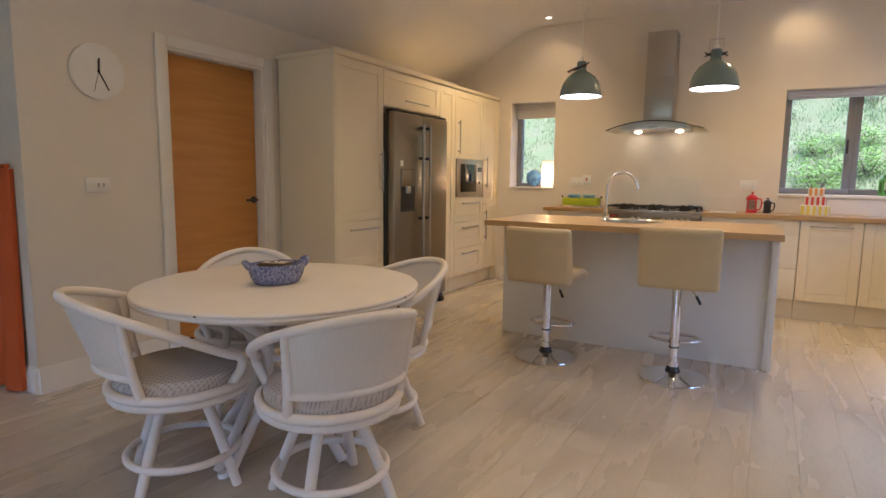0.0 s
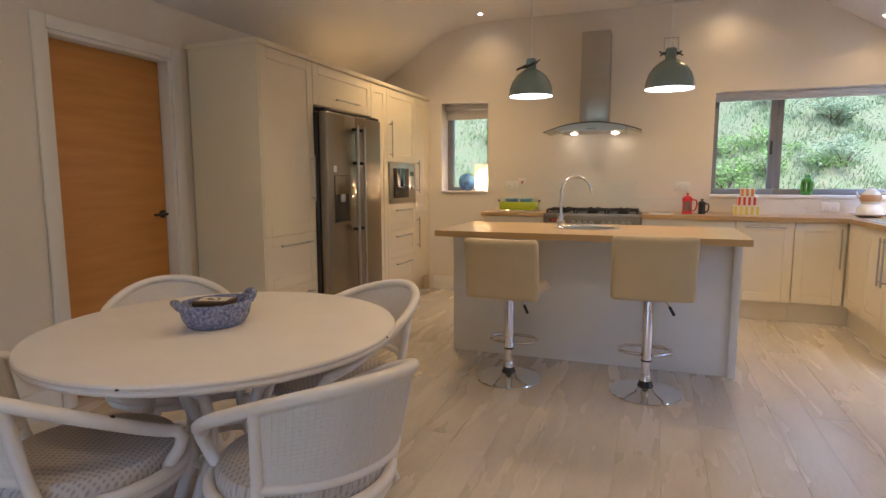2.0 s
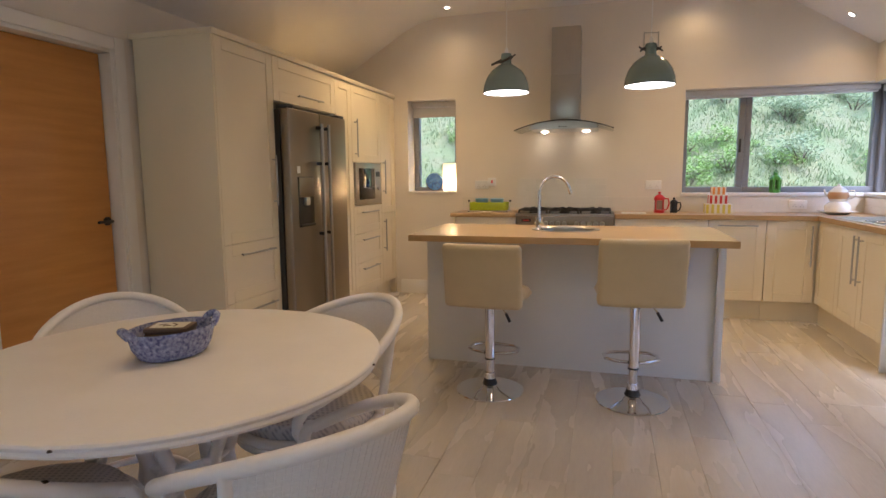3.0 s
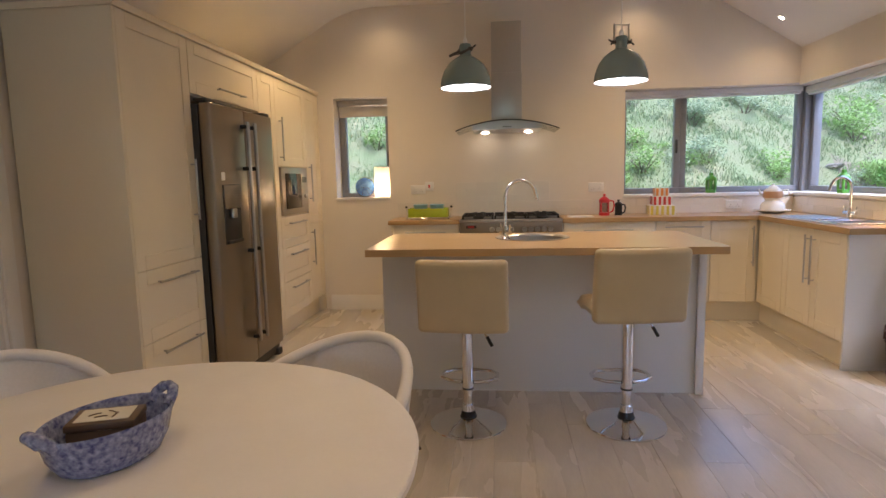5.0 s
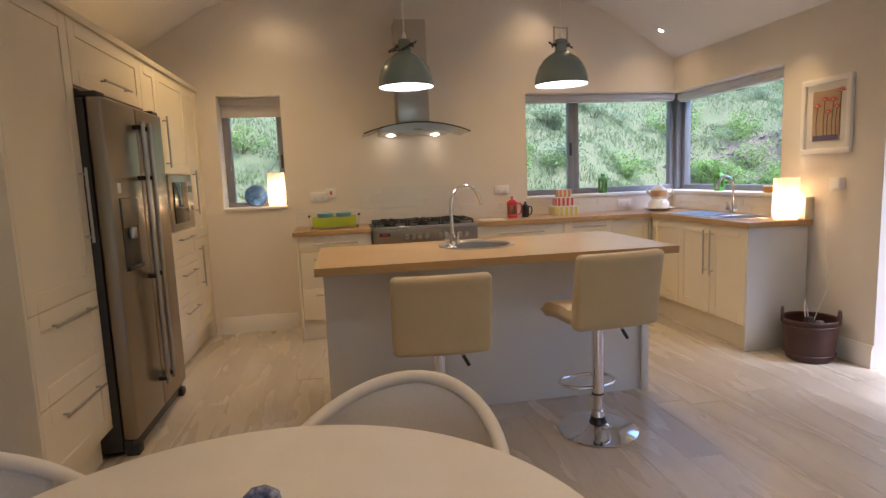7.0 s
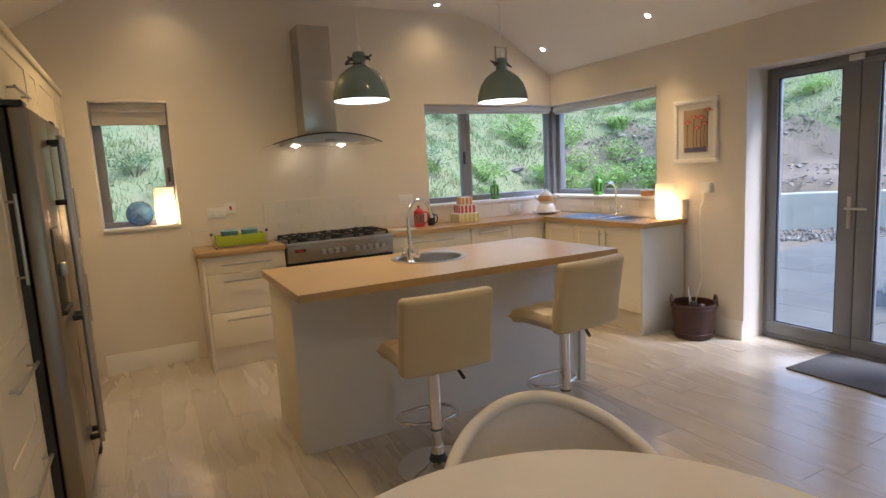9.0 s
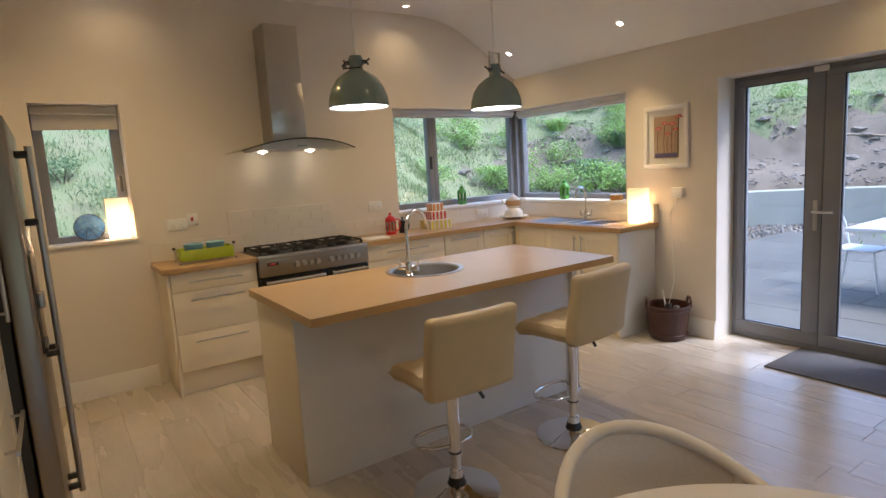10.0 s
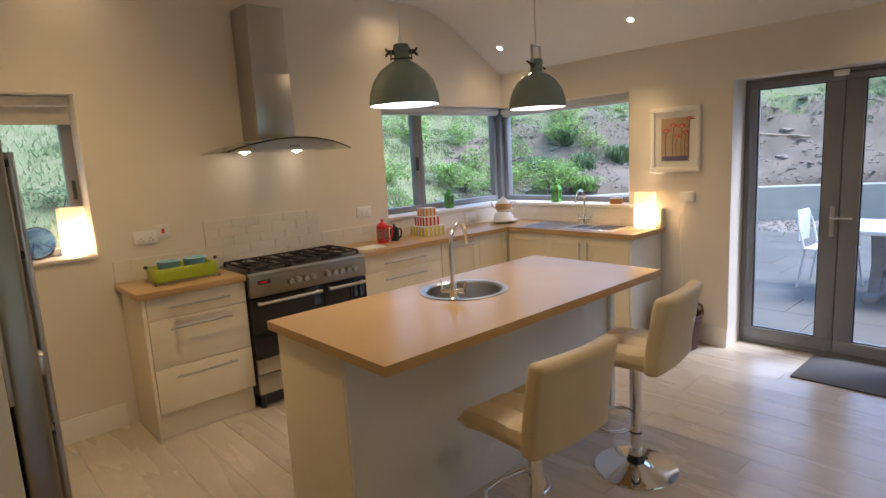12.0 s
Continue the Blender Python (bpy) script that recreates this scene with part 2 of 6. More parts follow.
# vaulted ceiling: two slopes meeting a flat crown with softly rounded folds
fold = [(XLL - TH, EAVE), (XL, EAVE)]
for k in range(7):
    t = k / 6
    a, m, c = Vector((KL - 0.28, FLAT - 0.195)), Vector((KL, FLAT)), Vector((KL + 0.34, FLAT))
    q = (1 - t) ** 2 * a + 2 * t * (1 - t) * m + t * t * c
    fold.append((q.x, q.y))
for k in range(7):
    t = k / 6
    a, m, c = Vector((KR - 0.34, FLAT)), Vector((KR, FLAT)), Vector((KR + 0.28, FLAT - 0.185))
    q = (1 - t) ** 2 * a + 2 * t * (1 - t) * m + t * t * c
    fold.append((q.x, q.y))
fold += [(XR + TH, EAVE - 0.17)]
outline = fold + [(x, z + 0.12) for x, z in reversed(fold)]
structure("ceiling", prism(outline, "y", YS - TH, YB + 0.002), M_CEIL, "smooth white vaulted ceiling with a flat crown", "ceiling")
roof = [(XLL - 0.6, 2.9), (XLL - 0.6, 2.75), (XL - 0.2, 2.75), (-0.8, 3.9), (XR + 0.5, 2.62), (XR + 0.5, 2.77), (-0.8, 4.05), (XL - 0.2, 2.9)]
structure("roof", prism([(x, z + 0.02) for x, z in roof], "y", YS - 0.6, YB + TH + 0.3), M_FRAME, "grey pitched roof over the kitchen", "roof")


def skirting(runs):
    b = bmesh.new()
    for axis, at, lo, hi, out in runs:
        d, h = 0.018, 0.15
        prof = [(at, 0.0), (at + out * d, 0.0), (at + out * d, h - 0.03), (at + out * d * 0.55, h - 0.012), (at + out * d * 0.5, h), (at, h)]
        merge(b, prism(prof, axis, lo, hi))
    return structure("baseboard", b, M_TRIM, "white moulded skirting board", "baseboard")


skirting([("x", YB, -2.70, -2.03, -1), ("y", XR, DY1, 4.97, -1), ("y", XR, YS, DY0, -1), ("y", XL, YC, LD0 - 0.075, 1), ("x", YC, XLL, XL, -1)])

# ---- windows ----
def framed_pane(parent, axis, at, lo, hi, z0, z1, bar=0.06, deep=0.07, name="pane"):
    """A glazed light: four bars round one pane; axis is the way it runs."""
    def bx(a, b, c, d):
        return block(a, b, at, at + deep, c, d, 0.006) if axis == "x" else block(at, at + deep, a, b, c, d, 0.006)
    for a, b, c, d in ((lo, hi, z0, z0 + bar), (lo, hi, z1 - bar, z1), (lo, lo + bar, z0 + bar, z1 - bar), (hi - bar, hi, z0 + bar, z1 - bar)):
        part("frame_bar", bx(a, b, c, d), M_FRAME, parent)
    g = block(lo + bar, hi - bar, at + deep * 0.4, at + deep * 0.6, z0 + bar, z1 - bar) if axis == "x" else block(at + deep * 0.4, at + deep * 0.6, lo + bar, hi - bar, z0 + bar, z1 - bar)
    p = part(name, g, M_GLASS, parent, "clear window glass")
    p.visible_shadow = False
    return p


FY = YB + 0.20
w1 = tagged(thing("window_1", (-2.33, FY, SILL), "small grey-framed casement window with a rolled blind", "window"), kind="structure")
framed_pane(w1, "x", FY, SW[0], SW[1], SILL, HEAD + 0.015, 0.065)
part("casement_handle", block(SW[1] - 0.045, SW[1] - 0.025, FY - 0.03, FY, 1.48, 1.60, 0.005), M_DARK, w1)
part("blind_cassette", block(SW[0] + 0.005, SW[1] - 0.005, FY - 0.09, FY - 0.004, HEAD - 0.045, HEAD + 0.015, 0.012), M_BLIND, w1)
part("blind", block(SW[0] + 0.01, SW[1] - 0.01, FY - 0.05, FY - 0.046, HEAD - 0.15, HEAD - 0.045), M_BLIND, w1)
part("sill", block(SW[0] - 0.005, SW[1] + 0.005, YB - 0.02, FY - 0.002, SILL, SILL + 0.022, 0.006), M_TRIM, w1)

w2 = tagged(thing("window_2", (1.0, FY, SILL), "wide grey-framed corner window over the worktop", "window"), kind="structure")
PX = XR + 0.19
framed_pane(w2, "x", FY, 0.20, 0.765, SILL, HEAD, 0.055)
framed_pane(w2, "x", FY, 0.765, PX - 0.05, SILL, HEAD, 0.055)
part("casement_handle", block(0.715, 0.735, FY - 0.03, FY, 1.50, 1.63, 0.005), M_DARK, w2)
part("corner_post", block(PX - 0.055, PX + 0.07, FY - 0.05, FY + 0.07, SILL, HEAD, 0.008), M_FRAME, w2)
part("blind_cassette", block(0.205, PX - 0.10, FY - 0.09, FY - 0.004, HEAD - 0.055, HEAD - 0.002, 0.01), M_CASSETTE, w2)
part("sill", block(0.19, XR + 0.002, YB - 0.022, FY - 0.002, SILL - 0.03, SILL, 0.006), M_TRIM, w2)
w3 = tagged(thing("window_3", (PX, 6.0, SILL), "large fixed grey-framed pane of the corner window", "window"), kind="structure")
framed_pane(w3, "y", PX, 5.298, FY - 0.052, SILL, HEAD - 0.012, 0.05)
part("sill", block(XR - 0.022, PX - 0.002, 5.265, FY - 0.055, SILL - 0.03, SILL, 0.006), M_TRIM, w3)
part("blind_cassette", block(PX - 0.09, PX - 0.004, 5.2985, FY - 0.10, HEAD - 0.075, HEAD - 0.016, 0.01), M_CASSETTE, w3)

part("blind_bar", block(0.215, PX - 0.11, FY - 0.075, FY - 0.012, HEAD - 0.073, HEAD - 0.0555, 0.006), M_CASSETTE, w2)
part("blind_bar", block(PX - 0.075, PX - 0.012, 5.31, FY - 0.11, HEAD - 0.093, HEAD - 0.0755, 0.006), M_CASSETTE, w3)

w4 = tagged(thing("window_4", (-1.3, YS - 0.2, 0.12), "wide grey-framed glazed garden screen", "window"), kind="structure")
for k in range(3):
    a = WX0 + (WX1 - WX0) * k / 3
    framed_pane(w4, "x", YS - 0.22, a, a + (WX1 - WX0) / 3, 0.12, 2.15, 0.07)

# ---- doors ----
d1 = tagged(thing("door_1", (XL - 0.08, (LD0 + LD1) / 2, 0), "closed honey oak flush door in a white frame", "door"), kind="structure")
LX = XL - 0.075
part("leaf", block(LX - 0.044, LX, LD0 + 0.03, LD1 - 0.034, 0.006, LDZ - 0.03, 0.003), M_OAK, d1, "honey oak veneer with horizontal grain")
for y0, y1, z0, z1 in ((LD0, LD0 + 0.026, 0, LDZ), (LD1 - 0.026, LD1, 0, LDZ), (LD0 + 0.026, LD1 - 0.026, LDZ - 0.026, LDZ)):
    part("lining", block(XL - 0.28, XL + 0.004, y0, y1, z0, z1, 0.002), M_TRIM, d1)
for y0, y1, z0, z1 in ((LD0 - 0.07, LD0 + 0.006, 0, LDZ + 0.066), (LD1 - 0.006, LD1 + 0.07, 0, LDZ + 0.066), (LD0 + 0.006, LD1 - 0.006, LDZ - 0.006, LDZ + 0.066)):
    part("architrave", block(XL + 0.001, XL + 0.022, y0, y1, z0, z1, 0.006), M_TRIM, d1)
hd = part("door_handle", lathe([(0.0, 0), (0.026, 0), (0.026, 0.008), (0.0, 0.008)], sides=20), M_DARK, d1, "dark lever handle on a round rose", world_space=False)
hd.matrix_local = pose(LX - (XL - 0.08), LD1 - 0.068 - (LD0 + LD1) / 2, 1.04, 0, 90, 0)
part("lever", tube([(LX, LD1 - 0.068, 1.04), (LX + 0.045, LD1 - 0.068, 1.04), (LX + 0.055, LD1 - 0.078, 1.04), (LX + 0.055, LD1 - 0.178, 1.04)], 0.009), M_DARK, d1)

GX = 1.975
d2 = tagged(thing("door_2", (GX, (DY0 + DY1) / 2, 0), "pair of closed grey-framed glazed garden doors", "door"), kind="structure")
for y0, y1, z0, z1 in ((DY0, DY0 + 0.035, 0, DZ), (DY1 - 0.035, DY1, 0, DZ), (DY0 + 0.035, DY1 - 0.035, DZ - 0.03, DZ), (DY0 + 0.035, DY1 - 0.035, 0, 0.035)):
    part("outer_frame", block(GX, GX + 0.075, y0, y1, z0, z1, 0.005), M_FRAME, d2)
MID = 3.80
for y0, y1, b0, b1 in ((DY0 + 0.037, MID - 0.002, 0.055, 0.113), (MID + 0.002, DY1 - 0.037, 0.113, 0.055)):
    z0, z1 = 0.038, DZ - 0.033
    leaf = part("door_leaf", block(GX + 0.016, GX + 0.030, y0 + b0, y1 - b1, z0 + 0.095, z1 - 0.045), M_GLASS, d2, "clear double-glazed door pane")
    leaf.visible_shadow = False
    for a, b, c, d in ((y0, y1, z0, z0 + 0.095), (y0, y1, z1 - 0.045, z1), (y0, y0 + b0, z0 + 0.095, z1 - 0.045), (y1 - b1, y1, z0 + 0.095, z1 - 0.045)):
        part("frame_bar", block(GX - 0.012, GX + 0.058, a, b, c, d, 0.006), M_FRAME, leaf)
    for a, b, c, d in ((y0 + b0, y1 - b1, z0 + 0.095, z0 + 0.103), (y0 + b0, y1 - b1, z1 - 0.053, z1 - 0.045), (y0 + b0, y0 + b0 + 0.008, z0 + 0.103, z1 - 0.053), (y1 - b1 - 0.008, y1 - b1, z0 + 0.103, z1 - 0.053)):
        part("gasket", block(GX - 0.002, GX + 0.0155, a, b, c, d), M_BLACK, leaf)
part("handle_plate", block(GX - 0.02, GX - 0.012, MID + 0.025, MID + 0.055, 0.90, 1.12, 0.003), M_STEEL, d2)
part("lever", tube([(GX - 0.015, MID + 0.04, 1.04), (GX - 0.06, MID + 0.04, 1.04), (GX - 0.068, MID + 0.03, 1.04), (GX - 0.068, MID - 0.09, 1.04)], 0.009), M_STEEL, d2, "satin steel lever")
part("door_contact", block(GX - 0.035, GX - 0.012, MID - 0.02, MID + 0.07, DZ - 0.05, DZ - 0.01, 0.004), M_PLASTIC, d2)

# ---- tall cabinets on the left ----
FX = -2.775


def bar_handle(parent, a, b, out):
    """A slim steel bar handle from a to b standing off by the vector out."""
    a, b, out = Vector(a), Vector(b), Vector(out)
    d = (b - a).normalized()
    bm = tube([a + out, b + out], 0.0065, 10)
    tube([a + d * 0.03, a + d * 0.03 + out], 0.005, 8, bm=bm)
    tube([b - d * 0.03, b - d * 0.03 + out], 0.005, 8, bm=bm)
    return part("handle", bm, M_STEEL, parent, "slim brushed steel bar handle")


def shaker(parent, axis, at, lo, hi, z0, z1, out, name="door", rail=0.075, mat=None):
    """A framed front with a sunk panel. axis: the way it runs; at: the carcass face; out: +1 or -1 along the other axis."""
    mat = mat or M_CREAM
    g = 0.0015
    lo, hi, z0, z1 = lo + g, hi - g, z0 + g, z1 - g
    f0, f1, p1 = at + out * 0.0005, at + out * 0.020, at + out * 0.0145
    rail = min(rail, (z1 - z0) * 0.28)
    def piece(pname, a, b, c, d, face, bev, par):
        x, y = sorted((f0, face)), (a, b)
        return part(pname, block(*((y[0], y[1], x[0], x[1]) if axis == "x" else (x[0], x[1], y[0], y[1])), c, d, bev, 1), mat, par)
    st = min(0.075, (hi - lo) * 0.3)
    main = piece(name, lo + st - 0.004, hi - st + 0.004, z0 + rail - 0.004, z1 - rail + 0.004, p1, 0.0, parent)
    piece("stile", lo, lo + st, z0, z1, f1, 0.0025, main)
    piece("stile", hi - st, hi, z0, z1, f1, 0.0025, main)
    piece("rail", lo + st - 0.0002, hi - st + 0.0002, z0, z0 + rail, f1, 0.0025, main)
    piece("rail", lo + st - 0.0002, hi - st + 0.0002, z1 - rail, z1, f1, 0.0025, main)
    return main


def slab(parent, axis, at, lo, hi, z0, z1, out, name="drawer_front", mat=None):
    g = 0.0015
    f = sorted((at + out * 0.0005, at + out * 0.020))
    c = (lo + g, hi - g, f[0], f[1]) if axis == "x" else (f[0], f[1], lo + g, hi - g)
    return part(name, block(*c, z0 + g, z1 - g, 0.003), mat or M_CREAM, parent)


GROUPT = "tall cream kitchen units"
PL = 0.17


def tall_body(y0, y1, z0, z1, label):
    t = thing("tall_cabinet", ((XL + FX) / 2, (y0 + y1) / 2, z0 if z0 > 0.5 else 0), label, "cabinet", GROUPT)
    part("body", block(XL + 0.003, FX, y0 + 0.001, y1 - 0.001, max(z0, PL + 0.001), z1, 0.001, 1), M_CREAM, t)
    if z0 < 0.5:
        part("plinth", block(XL + 0.003, FX - 0.045, y0 + 0.001, y1 - 0.001, 0.0, PL, 0.001, 1), M_CREAM, t)
    return t


CT = 2.14
a = tall_body(3.755, 4.375, 0, CT, "cream tall larder unit with a panelled door over drawers")
shaker(a, "y", FX, 3.755, 4.375, 0.875, CT, 1)
bar_handle(a, (FX + 0.02, 4.325, 1.10), (FX + 0.02, 4.325, 1.45), (0.032, 0, 0))
for z0, z1 in ((PL, 0.50), (0.50, 0.875)):
    shaker(a, "y", FX, 3.755, 4.375, z0, z1, 1, "drawer_front")
    bar_handle(a, (FX + 0.02, 3.895, z1 - 0.07), (FX + 0.02, 4.275, z1 - 0.07), (0.032, 0, 0))
part("end_panel", block(XL + 0.024, FX + 0.02, 3.735, 3.754, 0, CT, 0.002), M_CREAM, a, "plain pale end panel")
b = tall_body(4.376, 5.325, 1.825, CT, "cream bridging unit above the fridge")
shaker(b, "y", FX, 4.376, 5.325, 1.83, CT, 1)
bar_handle(b, (FX + 0.02, 4.68, 1.90), (FX + 0.02, 5.06, 1.90), (0.032, 0, 0))
c = tall_body(5.326, 5.645, 0, CT, "narrow cream tall unit beside the fridge")
shaker(c, "y", FX, 5.326, 5.645, PL, CT, 1)
d = tall_body(5.646, 6.335, 0, CT, "cream tall oven housing with a microwave and drawers")
shaker(d, "y", FX, 5.646, 6.335, 1.435, CT, 1)
bar_handle(d, (FX + 0.02, 5.705, 1.48), (FX + 0.02, 5.705, 1.83), (0.032, 0, 0))
for z0, z1 in ((PL, 0.47), (0.47, 0.755), (0.755, 1.02)):
    shaker(d, "y", FX, 5.646, 6.335, z0, z1, 1, "drawer_front")
    bar_handle(d, (FX + 0.02, 5.80, z1 - 0.06), (FX + 0.02, 6.18, z1 - 0.06), (0.032, 0, 0))
e = tall_body(6.336, 6.70, 0, CT, "cream tall larder unit with two panelled doors")
shaker(e, "y", FX, 6.336, 6.70, 0.915, CT, 1)
shaker(e, "y", FX, 6.336, 6.70, PL, 0.915, 1)
bar_handle(e, (FX + 0.02, 6.38, 1.12), (FX + 0.02, 6.38, 1.47), (0.032, 0, 0))
bar_handle(e, (FX + 0.02, 6.38, 0.52), (FX + 0.02, 6.38, 0.86), (0.032, 0, 0))
part("filler", block(XL + 0.003, FX + 0.018, 6.702, YB - 0.002, 0, CT, 0.002), M_CREAM, e)
cor = prism([(XL + 0.002, CT + 0.001), (FX + 0.03, CT + 0.001), (FX + 0.036, CT + 0.012), (FX + 0.036, CT + 0.033), (XL + 0.002, CT + 0.033)], "y", 3.728, YB - 0.002)
tagged(part("cornice", cor, M_CREAM), "cream cornice board along the tall units", "cornice")

# microwave
mw = thing("microwave", (FX, 6.01, 1.03), "built-in steel microwave with a dark glass door", "microwave")
part("trim_frame", block(FX + 0.001, FX + 0.024, 5.70, 6.32, 1.03, 1.43, 0.004), M_STEEL, mw)
part("door_glass", block(FX + 0.024, FX + 0.034, 5.77, 6.13, 1.08, 1.38, 0.004), M_OVENGLASS, mw)
part("control_panel", block(FX + 0.024, FX + 0.032, 6.14, 6.275, 1.08, 1.38, 0.004), M_STEEL, mw)
part("dial", tube([(FX + 0.03, 6.208, 1.18), (FX + 0.052, 6.208, 1.18)], 0.02, 18), M_STEEL, mw)
part("display", block(FX + 0.032, FX + 0.0345, 6.16, 6.26, 1.30, 1.35), M_BLACK, mw)

# fridge-freezer
fr = thing("fridge", (-2.95, 4.84, 0), "tall brushed steel side-by-side fridge freezer with dispenser", "fridge")
R0, R1, RS, RX = 4.385, 5.295, 4.84, -2.650
part("case", block(XL + 0.03, RX - 0.075, R0, R1, 0.03, 1.775, 0.008), M_DARK, fr, "dark grey sides")
for y0, y1 in ((R0, RS - 0.004), (RS + 0.004, R1)):
    part("door", block(RX - 0.07, RX, y0, y1, 0.09, 1.782, 0.012, 3), M_FRIDGE, fr)
part("base_grille", block(RX - 0.075, RX - 0.03, R0 + 0.01, R1 - 0.01, 0.015, 0.085, 0.004), M_DARK, fr)
for y in (R0 + 0.05, R1 - 0.05):
    part("foot", block(RX - 0.07, RX - 0.005, y - 0.035, y + 0.035, 0.0, 0.05, 0.008), M_DARK, fr)
    part("hinge_cover", block(RX - 0.10, RX - 0.015, y - 0.05, y + 0.05, 1.7825, 1.806, 0.006), M_DARK, fr)
for y in (RS - 0.055, RS + 0.055):
    hb = part("handle", tube([(RX + 0.047, y, 0.24), (RX + 0.047, y, 1.70)], 0.0125, 12), M_STEEL, fr, "long round steel bar handle")
    for z in (0.27, 0.86, 1.40, 1.67):
        part("standoff", block(RX - 0.002, RX + 0.047, y - 0.012, y + 0.012, z - 0.012, z + 0.012, 0.003), M_DARK, hb)
dp = part("dispenser", block(RX - 0.002, RX + 0.003, 4.480, 4.705, 0.93, 1.30, 0.002), M_DARK, fr, "dark water dispenser recess")
part("dispenser_panel", block(RX + 0.003, RX + 0.009, 4.485, 4.700, 1.15, 1.295, 0.003), M_FRIDGE, dp)
part("nozzle", block(RX + 0.003, RX + 0.03, 4.545, 4.605, 1.09, 1.15, 0.008), M_STEEL, dp)
part("drip_tray", block(RX + 0.003, RX + 0.018, 4.490, 4.695, 0.932, 0.952, 0.003), M_DARK, dp)
part("sticker", block(RX + 0.0002, RX + 0.0015, 4.475, 4.520, 1.325, 1.375), M_PLASTIC, fr, "small white sticker")

# ---- base cabinets, range and worktops ----
WT, WB, CF = 0.935, 0.895, 6.29
GROUPB = "cream base units"


def base_unit(name, x0, x1, label):
    t = thing(name, ((x0 + x1) / 2, (CF + YB) / 2, 0), label, "cabinet", GROUPB)
    part("body", block(x0 + 0.001, x1 - 0.001, CF, YB - 0.003, PL + 0.001, WB - 0.001), M_CREAM, t)
    part("plinth", block(x0 + 0.001, x1 - 0.001, CF + 0.04, YB - 0.003, 0, PL), M_CREAM, t)
    return t


u = base_unit("drawer_cabinet", -1.945, -1.343, "cream three-drawer base unit with bar handles")
part("end_panel", block(-1.965, -1.946, CF - 0.02, YB - 0.02, 0, WB - 0.001, 0.002), M_CREAM, u)
for z0, z1, top in ((PL + 0.01, 0.455, False), (0.455, 0.757, False), (0.757, WB, True)):
    slab(u, "x", CF, -1.943, -1.345, z0, z1, -1, "drawer_front")
    zh = (z0 + z1) / 2 if top else z1 - 0.06
    bar_handle(u, (-1.83, CF - 0.02, zh), (-1.46, CF - 0.02, zh), (0, -0.032, 0))
u = base_unit("drawer_cabinet", -0.42, 0.378, "cream wide drawer unit with bar handles")
for z0, z1, top in ((PL + 0.01, 0.455, False), (0.455, 0.757, False), (0.757, WB, True)):
    slab(u, "x", CF, -0.418, 0.376, z0, z1, -1, "drawer_front")
    zh = (z0 + z1) / 2 if top else z1 - 0.06
    bar_handle(u, (-0.24, CF - 0.02, zh), (0.18, CF - 0.02, zh), (0, -0.032, 0))
u = base_unit("appliance_cabinet", 0.38, 0.84, "cream panelled appliance front with a top handle")
shaker(u, "x", CF, 0.381, 0.839, PL + 0.01, WB, -1)
bar_handle(u, (0.45, CF - 0.02, WB - 0.05), (0.77, CF - 0.02, WB - 0.05), (0, -0.032, 0))
u = base_unit("corner_cabinet", 0.841, 1.70, "cream corner base unit with a panelled door")
shaker(u, "x", CF, 0.842, 1.225, PL + 0.01, WB, -1)
bar_handle(u, (1.185, CF - 0.02, 0.50), (1.185, CF - 0.02, 0.85), (0, -0.032, 0))
RFX = 1.258
u = thing("sink_cabinet", (1.48, 5.6, 0), "cream double-door sink base unit with a pale end panel", "cabinet", GROUPB)
part("body", block(RFX, XR - 0.003, 5.013, CF - 0.022, PL + 0.001, WB - 0.001), M_CREAM, u)
part("plinth", block(RFX + 0.035, XR - 0.003, 5.013, CF + 0.03, 0, PL), M_CREAM, u)
part("end_panel", block(RFX - 0.02, XR - 0.02, 4.992, 5.012, 0, WB - 0.001, 0.002), M_ISLAND, u, "plain pale end panel")
for y0, y1, hy in ((5.014, 5.42, 5.38), (5.42, 5.84, 5.46), (5.84, CF - 0.024, None)):
    shaker(u, "y", RFX, y0, y1, PL + 0.01, WB, -1)
    if hy:
        bar_handle(u, (RFX - 0.02, hy, 0.50), (RFX - 0.02, hy, 0.85), (-0.032, 0, 0))

WF = 6.25
tagged(part("worktop", block(-1.992, -1.340, WF, YB - 0.002, WB, WT, 0.004), M_TOP), "short beige laminate worktop beside the range cooker", "worktop")
ltop = prism([(-0.422, WF), (1.222, WF), (1.222, 4.968), (XR - 0.002, 4.968), (XR - 0.002, YB - 0.002), (-0.422, YB - 0.002)], "z", WB, WT)
tagged(part("worktop", ltop, M_TOP), "beige laminate corner worktop with an inset sink", "worktop")

# splashback of white tiles: low band, and a taller field behind the range
sb = tagged(part("splashback", block(-1.985, XR - 0.004, YB - 0.006, YB - 0.001, WT + 0.001, 1.075), M_GROUT), "low splashback of glossy white tiles", "splashback", kind="structure")
sb2 = tagged(part("splashback", block(-1.40, -0.50, YB - 0.0062, YB - 0.001, 1.0755, 1.265), M_GROUT), "raised field of glossy white tiles behind the range", "splashback", kind="structure")
sb3 = tagged(part("splashback", block(XR - 0.006, XR - 0.001, 4.985, YB - 0.008, WT + 0.001, 1.075), M_GROUT), "low splashback of glossy white tiles under the window", "splashback", kind="structure")

